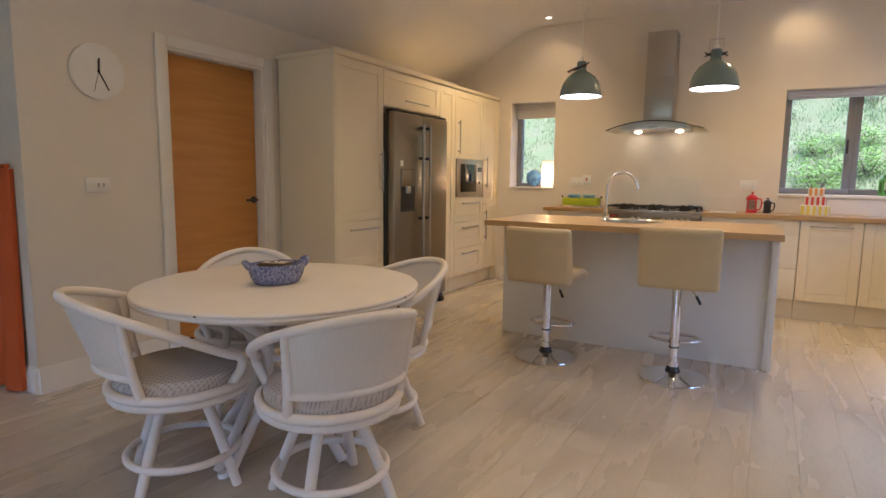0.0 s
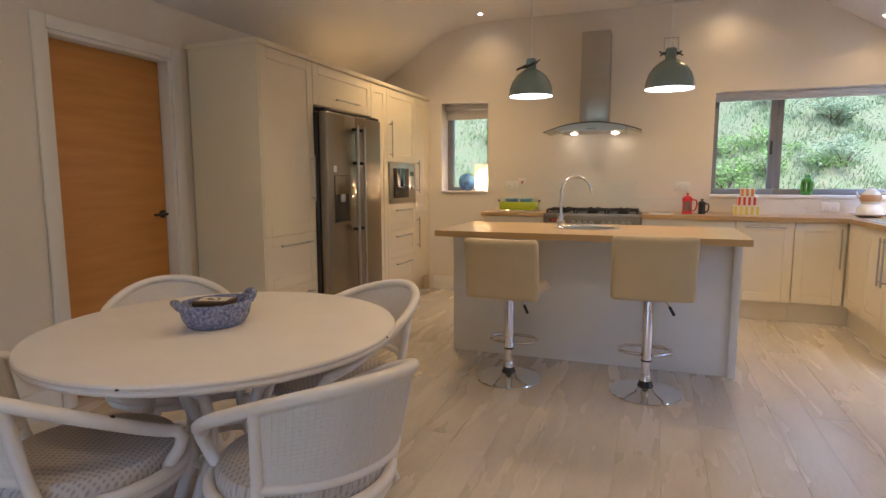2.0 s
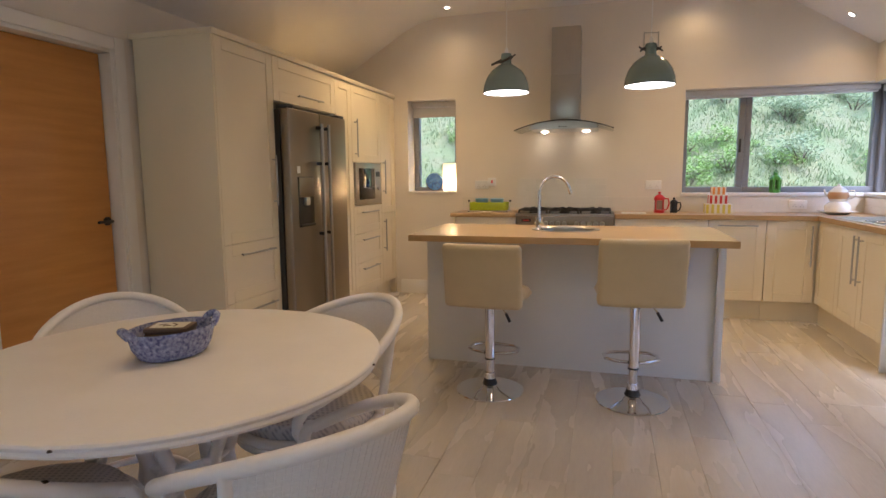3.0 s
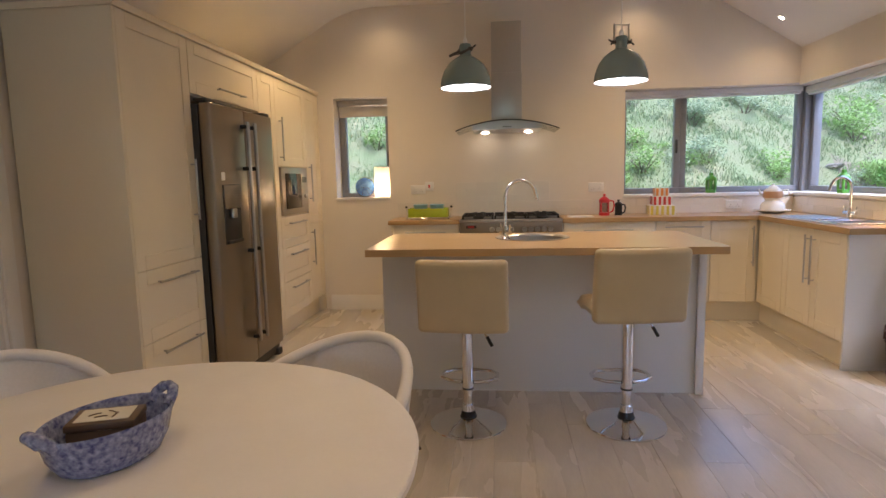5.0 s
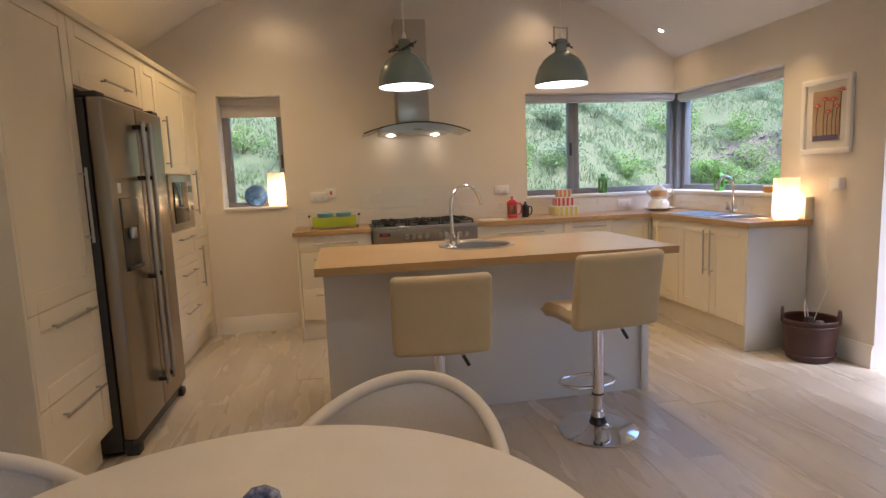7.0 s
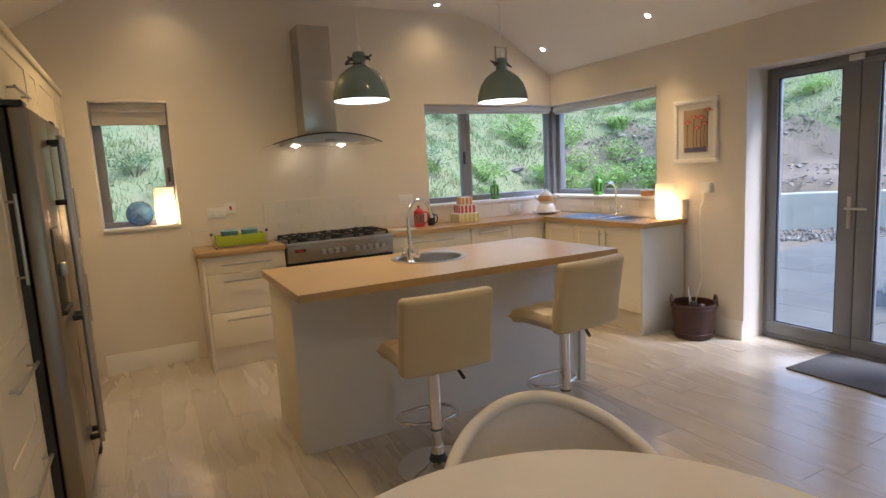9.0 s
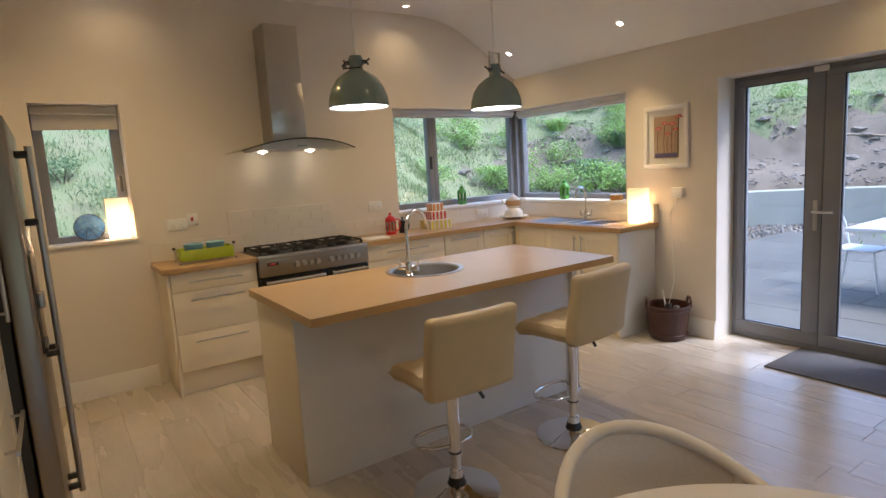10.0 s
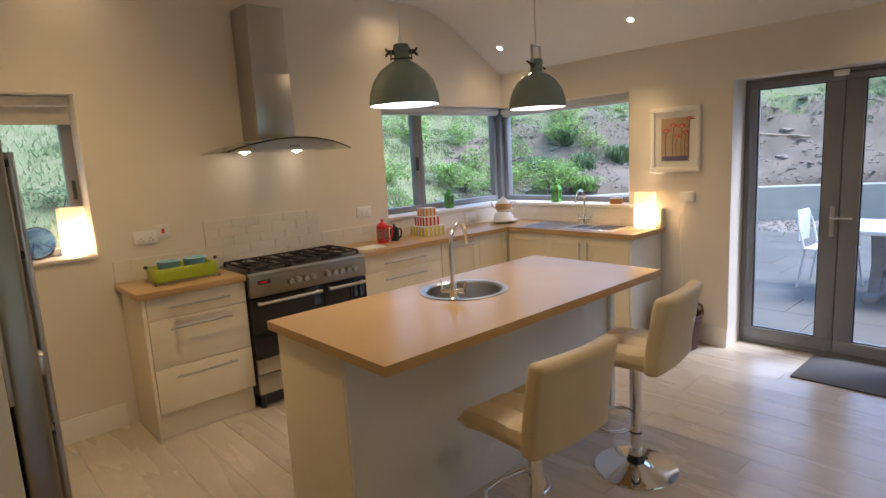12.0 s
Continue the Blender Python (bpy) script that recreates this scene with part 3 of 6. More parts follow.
# range cooker
rg = thing("range_cooker", (-0.895, 6.46, 0), "wide steel and black dual-fuel range cooker", "cooker")
K0, K1, KF = -1.337, -0.425, 6.235
part("body", block(K0, K1, KF + 0.03, YB - 0.03, 0.10, 0.915, 0.004), M_BLACK, rg)
part("hob", block(K0, K1, KF + 0.024, YB - 0.03, 0.915, 0.935, 0.005), M_BLACK, rg)
part("hob_edge", block(K0, K1, KF - 0.002, KF + 0.023, 0.9155, 0.936, 0.004), M_STEEL, rg)
part("control_panel", block(K0 + 0.002, K1 - 0.002, KF - 0.005, KF + 0.03, 0.775, 0.914, 0.006), M_FRIDGE, rg)
part("clock_display", block(K0 + 0.06, K0 + 0.15, KF - 0.0065, KF - 0.004, 0.858, 0.884), M_BLACK, rg)
for i in range(4):
    part("digit", block(K0 + 0.08 + i * 0.013, K0 + 0.088 + i * 0.013, KF - 0.0075, KF - 0.0065, 0.864, 0.878), glow("red_digit", (1.0, 0.05, 0.02), 0.08) if i == 0 else bpy.data.materials["red_digit"], rg)
for i in range(9):
    x = K0 + 0.29 + i * 0.057 + (0.06 if i > 3 else 0)
    part("knob", tube([(x, KF - 0.004, 0.845), (x, KF - 0.012, 0.845), (x, KF - 0.034, 0.845)], [0.024, 0.022, 0.019], 18), M_STEEL, rg)
for x0, x1 in ((K0 + 0.004, -0.80), (-0.796, K1 - 0.004)):
    dr = part("oven_door", block(x0, x1, KF, KF + 0.03, 0.36, 0.768, 0.006), M_OVENGLASS, rg)
    part("handle", tube([(x0 + 0.03, KF - 0.04, 0.735), (x1 - 0.03, KF - 0.04, 0.735)], 0.011, 12), M_STEEL, dr)
    for x in (x0 + 0.05, x1 - 0.05):
        part("standoff", block(x - 0.01, x + 0.01, KF - 0.04, KF + 0.001, 0.727, 0.743, 0.002), M_STEEL, dr)
    part("lower_panel", block(x0, x1, KF, KF + 0.03, 0.25, 0.355, 0.005), M_STEEL, rg)
part("drawer_panel", block(K0 + 0.004, K1 - 0.004, KF, KF + 0.03, 0.11, 0.245, 0.005), M_STEEL, rg)
for x in (K0 + 0.04, K1 - 0.04):
    for y in (KF + 0.06, YB - 0.09):
        part("foot", tube([(x, y, 0), (x, y, 0.10)], 0.018, 12), M_BLACK, rg)
part("kick_plate", block(K0 + 0.06, K1 - 0.06, KF + 0.07, KF + 0.085, 0.012, 0.10), M_BLACK, rg)
for i, x0 in enumerate((K0 + 0.03, K0 + 0.32, K0 + 0.61)):
    x1 = x0 + 0.265
    g = bmesh.new()
    y0, y1, z = KF + 0.04, YB - 0.07, 0.972
    for ya in (y0, (y0 + y1) / 2, y1):
        block(x0, x1, ya - 0.006, ya + 0.006, z - 0.012, z, 0.002, 1, bm=g)
    for xa in (x0, x0 + 0.075, x0 + 0.19, x1):
        block(xa - 0.006, xa + 0.006, y0, y1, z - 0.012, z + 0.002, 0.002, 1, bm=g)
    for xa in (x0, x1):
        for ya in (y0, y1):
            block(xa - 0.008, xa + 0.008, ya - 0.008, ya + 0.008, 0.934, z - 0.01, bm=g)
    for ya in (y0 + 0.10, y1 - 0.10):
        for k in range(4):
            aa = radians(45 + 90 * k)
            cx = (x0 + x1) / 2
            tube([(cx + 0.03 * math.cos(aa), ya + 0.03 * math.sin(aa), z + 0.008), (cx + 0.085 * math.cos(aa), ya + 0.085 * math.sin(aa), z)], 0.006, 6, bm=g)
    part("pan_support", g, M_IRON, rg)
    for ya in (y0 + 0.10, y1 - 0.10):
        part("burner", lathe([(0.0, 0.022), (0.034, 0.022), (0.038, 0.016), (0.046, 0.012), (0.05, 0.0), (0.0, 0.0)], ((x0 + x1) / 2, ya, 0.935), 20), M_IRON, rg)

# extractor hood
hx = -0.906
ho = thing("extractor_hood", (hx, 6.5, 1.72), "steel chimney extractor hood with a curved glass canopy", "extractor hood")
part("chimney", block(hx - 0.135, hx + 0.135, 6.49, YB - 0.002, 1.80, 2.695, 0.004), M_STEEL, ho)
part("chimney_sleeve", block(hx - 0.138, hx + 0.138, 6.487, YB - 0.001, 1.80, 2.25, 0.004), M_STEEL, ho)
hoodbody = prism([(hx - 0.31, 1.725), (hx + 0.31, 1.725), (hx + 0.30, 1.768), (hx + 0.14, 1.80), (hx - 0.14, 1.80), (hx - 0.30, 1.768)], "y", 6.25, YB - 0.003)
bmesh.ops.bevel(hoodbody, geom=hoodbody.edges[:], offset=0.005, segments=2, affect="EDGES")
part("canopy_body", hoodbody, M_STEEL, ho)
gl = bmesh.new()
rows = []
for i in range(25):
    t = -1 + i / 12
    x, z = hx + 0.455 * t, 1.795 - 0.078 * t * t
    yf = 6.17 + 0.10 * t * t
    rows.append([gl.verts.new(c) for c in ((x, yf, z), (x, YB - 0.004, z), (x, YB - 0.004, z + 0.007), (x, yf, z + 0.007))])
for a_, c_ in zip(rows, rows[1:]):
    for k in range(4):
        gl.faces.new((a_[k], a_[(k + 1) % 4], c_[(k + 1) % 4], c_[k]))
gl.faces.new(rows[0][::-1]), gl.faces.new(rows[-1])
part("glass_canopy", gl, M_HOODGLASS, ho, "smoky curved glass")
edge = tube([(hx + 0.455 * t, 6.17 + 0.10 * t * t, 1.7985 - 0.078 * t * t) for t in (-1 + i / 12 for i in range(25))], 0.005, 8)
part("canopy_edge", edge, M_DARK, ho)
for i in range(4):
    part("button", tube([(hx - 0.03 + 0.02 * i, 6.251, 1.745), (hx - 0.03 + 0.02 * i, 6.245, 1.745)], 0.006, 10), M_DARK, ho)
for x in (hx - 0.20, hx + 0.20):
    part("hood_light", lathe([(0.0, -0.012), (0.008, -0.011), (0.014, -0.006), (0.016, 0.0), (0.036, 0.002), (0.036, 0.006), (0, 0.006)], (x, 6.60, 1.7188), 20), M_HALOGEN, ho, "lit halogen spot")
    lamp("hood_lamp", "SPOT", (x, 6.60, 1.69), (x, 6.66, 1.2), HOODW, (1.0, 0.74, 0.42), 0.02, 86, 1.0)

# ---- island ----
il = thing("kitchen_island", (-0.76, 4.82, 0), "white panelled kitchen island base", "island")
part("front_panel", block(-1.694, 0.206, 4.545, 4.565, 0, 0.88, 0.002), M_ISLAND, il)
part("end_panel", block(-1.696, -1.674, 4.566, 5.105, 0, 0.88, 0.002), M_CREAM, il)
part("end_panel", block(0.186, 0.208, 4.566, 5.105, 0, 0.88, 0.002), M_CREAM, il)
part("back_panel", block(-1.673, 0.185, 5.065, 5.085, 0.12, 0.88, 0.002), M_CREAM, il)
# the end panel's proud front edge, added as a strip of its own
part("end_panel_edge", block(0.164, 0.210, 4.523, 4.544, 0, 0.88, 0.002), M_ISLAND, il)
SKX, SKY, SKR = -0.770, 4.822, 0.205
itop = bmesh.new()
outer = [(-1.724, 4.235), (0.224, 4.235), (0.224, 5.14), (-1.724, 5.14)]
n = 40
ring = [(SKX + SKR * math.cos(2 * math.pi * k / n), SKY + SKR * math.sin(2 * math.pi * k / n)) for k in range(n)]
for z in (0.88, 0.92):
    vo, vr = [itop.verts.new((x, y, z)) for x, y in outer], [itop.verts.new((x, y, z)) for x, y in ring]
    es = [itop.edges.new((v[k], v[(k + 1) % len(v)])) for v in (vo, vr) for k in range(len(v))]
    bmesh.ops.triangle_fill(itop, use_beauty=True, use_dissolve=False, edges=es)
    if z < 0.9:
        lo_o, lo_r = vo, vr
for a_, c_ in ((lo_o, vo), (lo_r, vr)):
    for k in range(len(a_)):
        itop.faces.new((a_[k], a_[(k + 1) % len(a_)], c_[(k + 1) % len(a_)], c_[k]))
tagged(part("island_worktop", itop, M_TOP), "beige laminate island worktop with a round sink cut-out", "worktop")
sk = thing("round_sink", (SKX, SKY, 0.92), "round stainless steel sink bowl inset in the island", "sink")
part("bowl", lathe([(0.235, 0.9205), (0.235, 0.924), (0.225, 0.926), (0.206, 0.924), (0.197, 0.915), (0.186, 0.80), (0.155, 0.775), (0.03, 0.77), (0.0, 0.769)], (SKX, SKY, 0), 40), M_STEEL, sk)
part("drain", lathe([(0.0, 0.776), (0.034, 0.776), (0.038, 0.771)], (SKX, SKY, 0), 20), M_CHROME, sk)


def swan_tap(name, base, toward, label, h=0.30, reach=0.20, pillar=False):
    x, y, z = base
    d = Vector((toward[0], toward[1], 0)).normalized()
    s = Vector((-d.y, d.x, 0))
    t = thing(name, base, label, "tap")
    b0 = Vector(base)
    part("base", lathe([(0.0, 0), (0.027, 0), (0.027, 0.008), (0.020, 0.014), (0.019, 0.07), (0.014, 0.085), (0, 0.085)], base, 20), M_CHROME, t)
    pts = [b0 + Vector((0, 0, 0.07)), b0 + Vector((0, 0, h - reach / 2))]
    for k in range(1, 13):
        a_ = math.pi * k / 12 * 0.94
        pts.append(b0 + d * (reach / 2) * (1 - math.cos(a_)) + Vector((0, 0, h - reach / 2 + reach / 2 * math.sin(a_))))
    pts.append(pts[-1] + (pts[-1] - pts[-2]).normalized() * 0.035)
    part("spout", tube(pts, 0.0105, 12), M_CHROME, t)
    for sg in (-1, 1):
        o = b0 + Vector((0, 0, 0.045))
        lv = part("lever", tube([o + s * sg * 0.015, o + s * sg * 0.062], [0.012, 0.014], 12), M_CHROME, t)
        e0 = o + s * sg * 0.054
        part("lever_arm", tube([e0, e0 + Vector((0, 0, 0.05)) + s * sg * 0.012], 0.005, 8), M_CHROME, lv)
    return t


swan_tap("kitchen_tap", (-0.94, 4.72, 0.92), (0.9, 0.42), "tall chrome swan-neck tap on the island", 0.365, 0.215)

# ---- ceiling downlights, some added unseen as fill, and pendants ----
def downlight(x, y, z, tilt, share=1.0, cone=140):
    t = thing("downlight", (x, y, z), "small lit recessed ceiling downlight with a white rim", "downlight", "ceiling downlights")
    t.matrix_world = pose(x, y, z, 0, tilt, 0)
    part("rim", lathe([(0.024, 0.004), (0.024, -0.005), (0.036, -0.006), (0.041, 0.0), (0.041, 0.004)], sides=24), M_PLASTIC, t, world_space=False)
    part("lens", lathe([(0.0, -0.001), (0.0245, -0.001), (0.0245, 0.004), (0, 0.004)], sides=20), M_SPOT, t, world_space=False)
    lamp("downlight_lamp", "SPOT", (x, y, z - 0.02), (x, y, 0), DOWNW * share, WARM, 0.03, cone, 1.0)


# those south of y 5 are unseen, added only to fill the room with light
for x, y in ((-2.06, 6.43), (-2.26, 5.62), (0.26, 6.48), (0.36, 5.55), (-0.9, 3.3), (-2.1, 2.2), (0.2, 2.2), (-0.9, 0.6), (-2.4, -1.2), (0.2, -1.2)):
    downlight(x, y, FLAT - 0.004, 0, 0.15 if y > 6 else (1.75 if y > 5 else (0.6 if y > 2.5 else 0.48)))
SL = math.degrees(math.atan2(FLAT - EAVE - 0.015, XR + TH - KR - 0.28))
# on the slope, the two at y 3.2 and 1.2 are unseen fill as well
for x, y in ((1.42, 6.45), (1.44, 5.11), (1.44, 3.2), (1.44, 1.2)):
    downlight(x, y, FLAT - 0.185 - (x - KR - 0.28) * (FLAT - EAVE - 0.015) / (XR + TH - KR - 0.28) - 0.004, SL, 0.16 if y > 6 else (1.1 if y > 4 else 0.3), 70 if 4 < y < 6 else 140)


def pendant(x, y, turn, swing):
    t = thing("pendant_lamp", (x, y, 1.85), "sage green enamel dome pendant lamp, lit", "pendant lamp", "pendants over the island", turn)
    prof = [(0.155, 0.0), (0.157, 0.006), (0.152, 0.05), (0.135, 0.10), (0.105, 0.145), (0.066, 0.175), (0.038, 0.19), (0.034, 0.20), (0.034, 0.255), (0.030, 0.26), (0.0, 0.262)]
    part("shade", lathe(prof, sides=40), M_GREEN, t, world_space=False)
    inner = [(0.152, 0.002), (0.148, 0.05), (0.131, 0.097), (0.101, 0.14), (0.06, 0.168), (0.0, 0.18)]
    part("inner_shade", lathe(inner, sides=40), M_SHADEIN, t, "white enamel lining", world_space=False)
    part("bulb", lathe([(0.0, 0.035), (0.03, 0.042), (0.042, 0.065), (0.042, 0.085), (0.028, 0.115), (0.018, 0.15), (0, 0.15)], sides=20), M_BULB, t, world_space=False)
    part("diffuser", lathe([(0.0, 0.010), (0.15, 0.010), (0.15, 0.013), (0, 0.013)], sides=40), M_DIFF, t, "glowing white diffuser disc", world_space=False)
    m = Matrix.Translation((0, 0, 0.228)) @ Matrix.Rotation(radians(swing), 4, "X")
    for sg in (-1, 1):
        arm = block(-0.0025, 0.0025, -0.008, 0.008, -0.012, 0.105, 0.002, 1)
        bmesh.ops.transform(arm, verts=arm.verts, matrix=m @ Matrix.Translation((sg * 0.044, 0, 0)))
        part("bracket_arm", arm, M_STEEL if swing < 45 else M_DARK, t, "flat hinged metal bracket arm", world_space=False)
        nut = tube([(sg * 0.034, 0, 0.228), (sg * 0.058, 0, 0.228)], [0.012, 0.009], 12)
        for lobe in (-1, 1):
            tube([(sg * 0.054, 0, 0.228), (sg * 0.064, lobe * 0.012, 0.228 + lobe * 0.012), (sg * 0.068, lobe * 0.020, 0.228 + lobe * 0.019)], [0.004, 0.006, 0.004], 8, bm=nut)
        part("wing_nut", nut, M_DARK, t, world_space=False)
    bar = tube([m @ Vector((-0.046, 0, 0.098)), m @ Vector((0.046, 0, 0.098))], 0.004, 8)
    part("bracket_bar", bar, M_STEEL if swing < 45 else M_DARK, t, world_space=False)
    part("neck_band", lathe([(0.0345, 0.232), (0.037, 0.234), (0.037, 0.246), (0.0345, 0.248)], sides=32), M_GREEN, t, world_space=False)
    part("cord_grip", lathe([(0.0, 0.262), (0.014, 0.262), (0.012, 0.285), (0.005, 0.30), (0, 0.30)], sides=14), M_PLASTIC, t, world_space=False)
    part("cable", tube([(0, 0, 0.29), (0.001, 0, 0.7), (0, 0, FLAT - 1.85)], 0.0035, 8), M_PLASTIC, t, "thin pale cable", world_space=False)
    part("ceiling_rose", lathe([(0.0, FLAT - 1.85 - 0.04), (0.03, FLAT - 1.85 - 0.04), (0.045, FLAT - 1.85 - 0.001), (0, FLAT - 1.85 - 0.001)], sides=24), M_PLASTIC, t, world_space=False)
    lamp("pendant_bulb", "SPOT", (x, y, 1.845), (x, y, 0), PENDW, (1.0, 0.73, 0.40), 0.10, 130, 0.5)


M_DIFF = glow("pendant_glow", (1.0, 0.93, 0.82), 2.2)
pendant(-1.172, 4.718, -40, 115)
pendant(-0.253, 4.707, 10, 0)

# ---- dining table ----
M_CUSHION = material("patterned_cushion", (0.56, 0.50, 0.465), 0.9, second=(0.38, 0.345, 0.335), scale=40, fine=140, bump=0.25)
wv, wl = M_CUSHION.node_tree.nodes, M_CUSHION.node_tree.links
weave_mix = wv.new("ShaderNodeMix")
weave_mix.data_type = "RGBA"
weave_mix.inputs["A"].default_value, weave_mix.inputs["B"].default_value = (0.62, 0.565, 0.53, 1), (0.36, 0.33, 0.325, 1)
bands = []
for turn_ in (45, -45):
    co_, mp_, wave_ = wv.new("ShaderNodeTexCoord"), wv.new("ShaderNodeMapping"), wv.new("ShaderNodeTexWave")
    mp_.inputs["Rotation"].default_value = (0.5, 0.4, radians(turn_))
    wave_.inputs["Scale"].default_value, wave_.inputs["Distortion"].default_value, wave_.inputs["Detail"].default_value = 22.0, 1.2, 2.0
    wl.new(co_.outputs["Object"], mp_.inputs["Vector"]), wl.new(mp_.outputs[0], wave_.inputs["Vector"])
    bands.append(wave_.outputs["Fac"])
cross_ = wv.new("ShaderNodeMath")
cross_.operation = "MULTIPLY"
wl.new(bands[0], cross_.inputs[0]), wl.new(bands[1], cross_.inputs[1])
wl.new(cross_.outputs[0], weave_mix.inputs["Factor"])
wl.new(weave_mix.outputs["Result"], wv["Principled BSDF"].inputs["Base Color"])
M_CANE = material("painted_cane", (0.82, 0.775, 0.74), 0.6, second=(0.76, 0.715, 0.68), scale=120, fine=400, bump=0.2)
M_CHIP = material("dark_chip", (0.05, 0.03, 0.02), 0.8)
TX, TY, TR = -1.752, 2.193, 0.612
tb = thing("dining_table", (TX, TY, 0), "round white-painted rattan dining table with chipped edge", "table")
part("tabletop", lathe([(0.0, 0.716), (TR - 0.045, 0.716), (TR - 0.02, 0.712), (TR - 0.006, 0.718), (TR - 0.002, 0.726), (TR - 0.007, 0.733), (TR - 0.001, 0.738), (TR + 0.001, 0.744), (TR - 0.003, 0.75), (TR - 0.014, 0.753), (0.0, 0.753)], (TX, TY, 0), 96), M_WHITE, tb)
part("apron", tube([(TX + 0.50 * math.cos(a), TY + 0.50 * math.sin(a), 0.70) for a in (2 * math.pi * k / 48 for k in range(48))], 0.018, 10, True), M_WHITE, tb)
for k in range(4):
    a = radians(-88 + 90 * k)
    d, s = Vector((math.cos(a), math.sin(a), 0)), Vector((-math.sin(a), math.cos(a), 0))
    for sg in (-1, 1):
        o = Vector((TX, TY, 0)) + s * sg * 0.035
        pts = [o + d * r + Vector((0, 0, z)) for r, z in ((0.46, 0.705), (0.30, 0.66), (0.17, 0.56), (0.12, 0.44), (0.14, 0.32), (0.21, 0.20), (0.30, 0.09), (0.36, 0.012))]
        part("leg", tube(pts, 0.021, 12), M_WHITE, tb, "curved white rattan pole")
    part("foot_cap", lathe([(0, 0), (0.022, 0), (0.022, 0.02), (0, 0.02)], tuple(Vector((TX, TY, 0)) + d * 0.362), 12), M_WHITE, tb)
for z, r in ((0.44, 0.125), (0.30, 0.155)):
    part("binding_ring", tube([(TX + r * math.cos(a), TY + r * math.sin(a), z) for a in (2 * math.pi * k / 32 for k in range(32))], 0.014, 8, True), M_WHITE, tb)
for ang in (-73, 8):
    a = radians(ang)
    part("chip", lathe([(0, 0.0), (0.006, 0.002), (0.004, 0.006), (0, 0.007)], (TX + (TR + 0.0005) * math.cos(a), TY + (TR + 0.0005) * math.sin(a), 0.737), 8), M_CHIP, tb, "dark chip in the paint")


def dining_chair():
    """A swivel captain's chair of white rattan; its back lies towards +x, base at the origin."""
    t = thing("dining_chair", (0, 0, 0), "white-painted rattan swivel tub chair with a patterned cushion", "chair", "chairs round the table")
    L = dict(world_space=False)
    for k in range(4):
        a = radians(45 + 90 * k)
        pts = [(r * math.cos(a), r * math.sin(a), z) for r, z in ((0.10, 0.355), (0.145, 0.26), (0.195, 0.14), (0.25, 0.0))]
        part("leg", tube(pts, [0.02, 0.021, 0.021, 0.019], 12), M_WHITE, t, **L)
    part("stretcher_ring", tube([(0.212 * math.cos(a), 0.212 * math.sin(a), 0.125) for a in (2 * math.pi * k / 40 for k in range(40))], 0.015, 10, True), M_WHITE, t, **L)
    part("swivel_plate", lathe([(0.0, 0.35), (0.13, 0.35), (0.13, 0.375), (0.0, 0.375)], sides=28), M_DARK, t, **L)
    for z, r in ((0.385, 0.250), (0.417, 0.260)):
        part("seat_ring", tube([(r * math.cos(a), r * math.sin(a), z) for a in (2 * math.pi * k / 56 for k in range(56))], 0.018, 12, True), M_WHITE, t, **L)
    part("seat_base", lathe([(0.0, 0.375), (0.24, 0.375), (0.24, 0.407), (0.0, 0.407)], sides=40), M_WHITE, t, **L)
    part("cushion", lathe([(0.0, 0.408), (0.225, 0.408), (0.243, 0.425), (0.245, 0.450), (0.232, 0.474), (0.18, 0.492), (0.0, 0.498)], sides=44), M_CUSHION, t, "grey-beige woven patterned cushion", **L)
    # top rail: a hoop that leans out at the back, falls straight to the arms and curls down to the seat
    def rail(deg):
        c = math.cos(radians(deg))
        f = max(0.0, min(1.0, (c + 0.7) / 1.7))
        return Vector(((0.272 + 0.120 * f) * c, (0.275 + 0.015 * f) * math.sin(radians(deg)), 0.534 + 0.260 * f))
    def low(deg, f):
        c, s = math.cos(radians(deg)), math.sin(radians(deg))
        return Vector((0.260 * c, 0.260 * s, 0.42)).lerp(rail(deg), f)
    pts = [rail(d) for d in range(-126, 127, 7)]
    def curl(end, sg):
        e = end[0] if sg < 0 else end[-1]
        return [e + Vector((-0.026, 0.003 * sg, -0.006)), e + Vector((-0.042, -0.006 * sg, -0.032)), e + Vector((-0.034, -0.022 * sg, -0.075)), Vector((-0.165, 0.185 * sg, 0.425))]
    full = curl(pts, -1)[::-1] + pts + curl(pts, 1)
    part("top_rail", tube(full, [0.0185] * 12 + [0.0178] * (len(full) - 24) + [0.0185] * 12, 12), M_WHITE, t, **L)
    for deg in (-56, 56):
        part("post", tube([low(deg, 0), low(deg, 0.35) + Vector((0.006, 0, 0)), rail(deg)], 0.0175, 10), M_WHITE, t, **L)
    part("lower_rail", tube([low(d, 0.26) for d in range(-56, 57, 7)], 0.015, 10), M_WHITE, t, **L)
    pb = bmesh.new()
    rows = []
    for d in range(-55, 56, 5):
        p, lo = rail(d), low(d, 0.27)
        out = Vector((math.cos(radians(d)), math.sin(radians(d)), 0)) * 0.004
        rows.append([pb.verts.new(q) for q in (lo - out, p - out, p + out, lo + out)])
    for a, c in zip(rows, rows[1:]):
        for k in range(4):
            pb.faces.new((a[k], a[(k + 1) % 4], c[(k + 1) % 4], c[k]))
    pb.faces.new(rows[0][::-1]), pb.faces.new(rows[-1])
    pan = part("back_panel", pb, M_CANE, t, "woven white cane mesh", **L)
    strands = bmesh.new()
    def weave(d, f):
        return low(d, 0.27 + 0.73 * f) + Vector((math.cos(radians(d)), math.sin(radians(d)), 0)) * 0.0045
    for d in range(-54, 55, 3):
        tube([weave(d, 0), weave(d, 1)], 0.0011, 4, bm=strands)
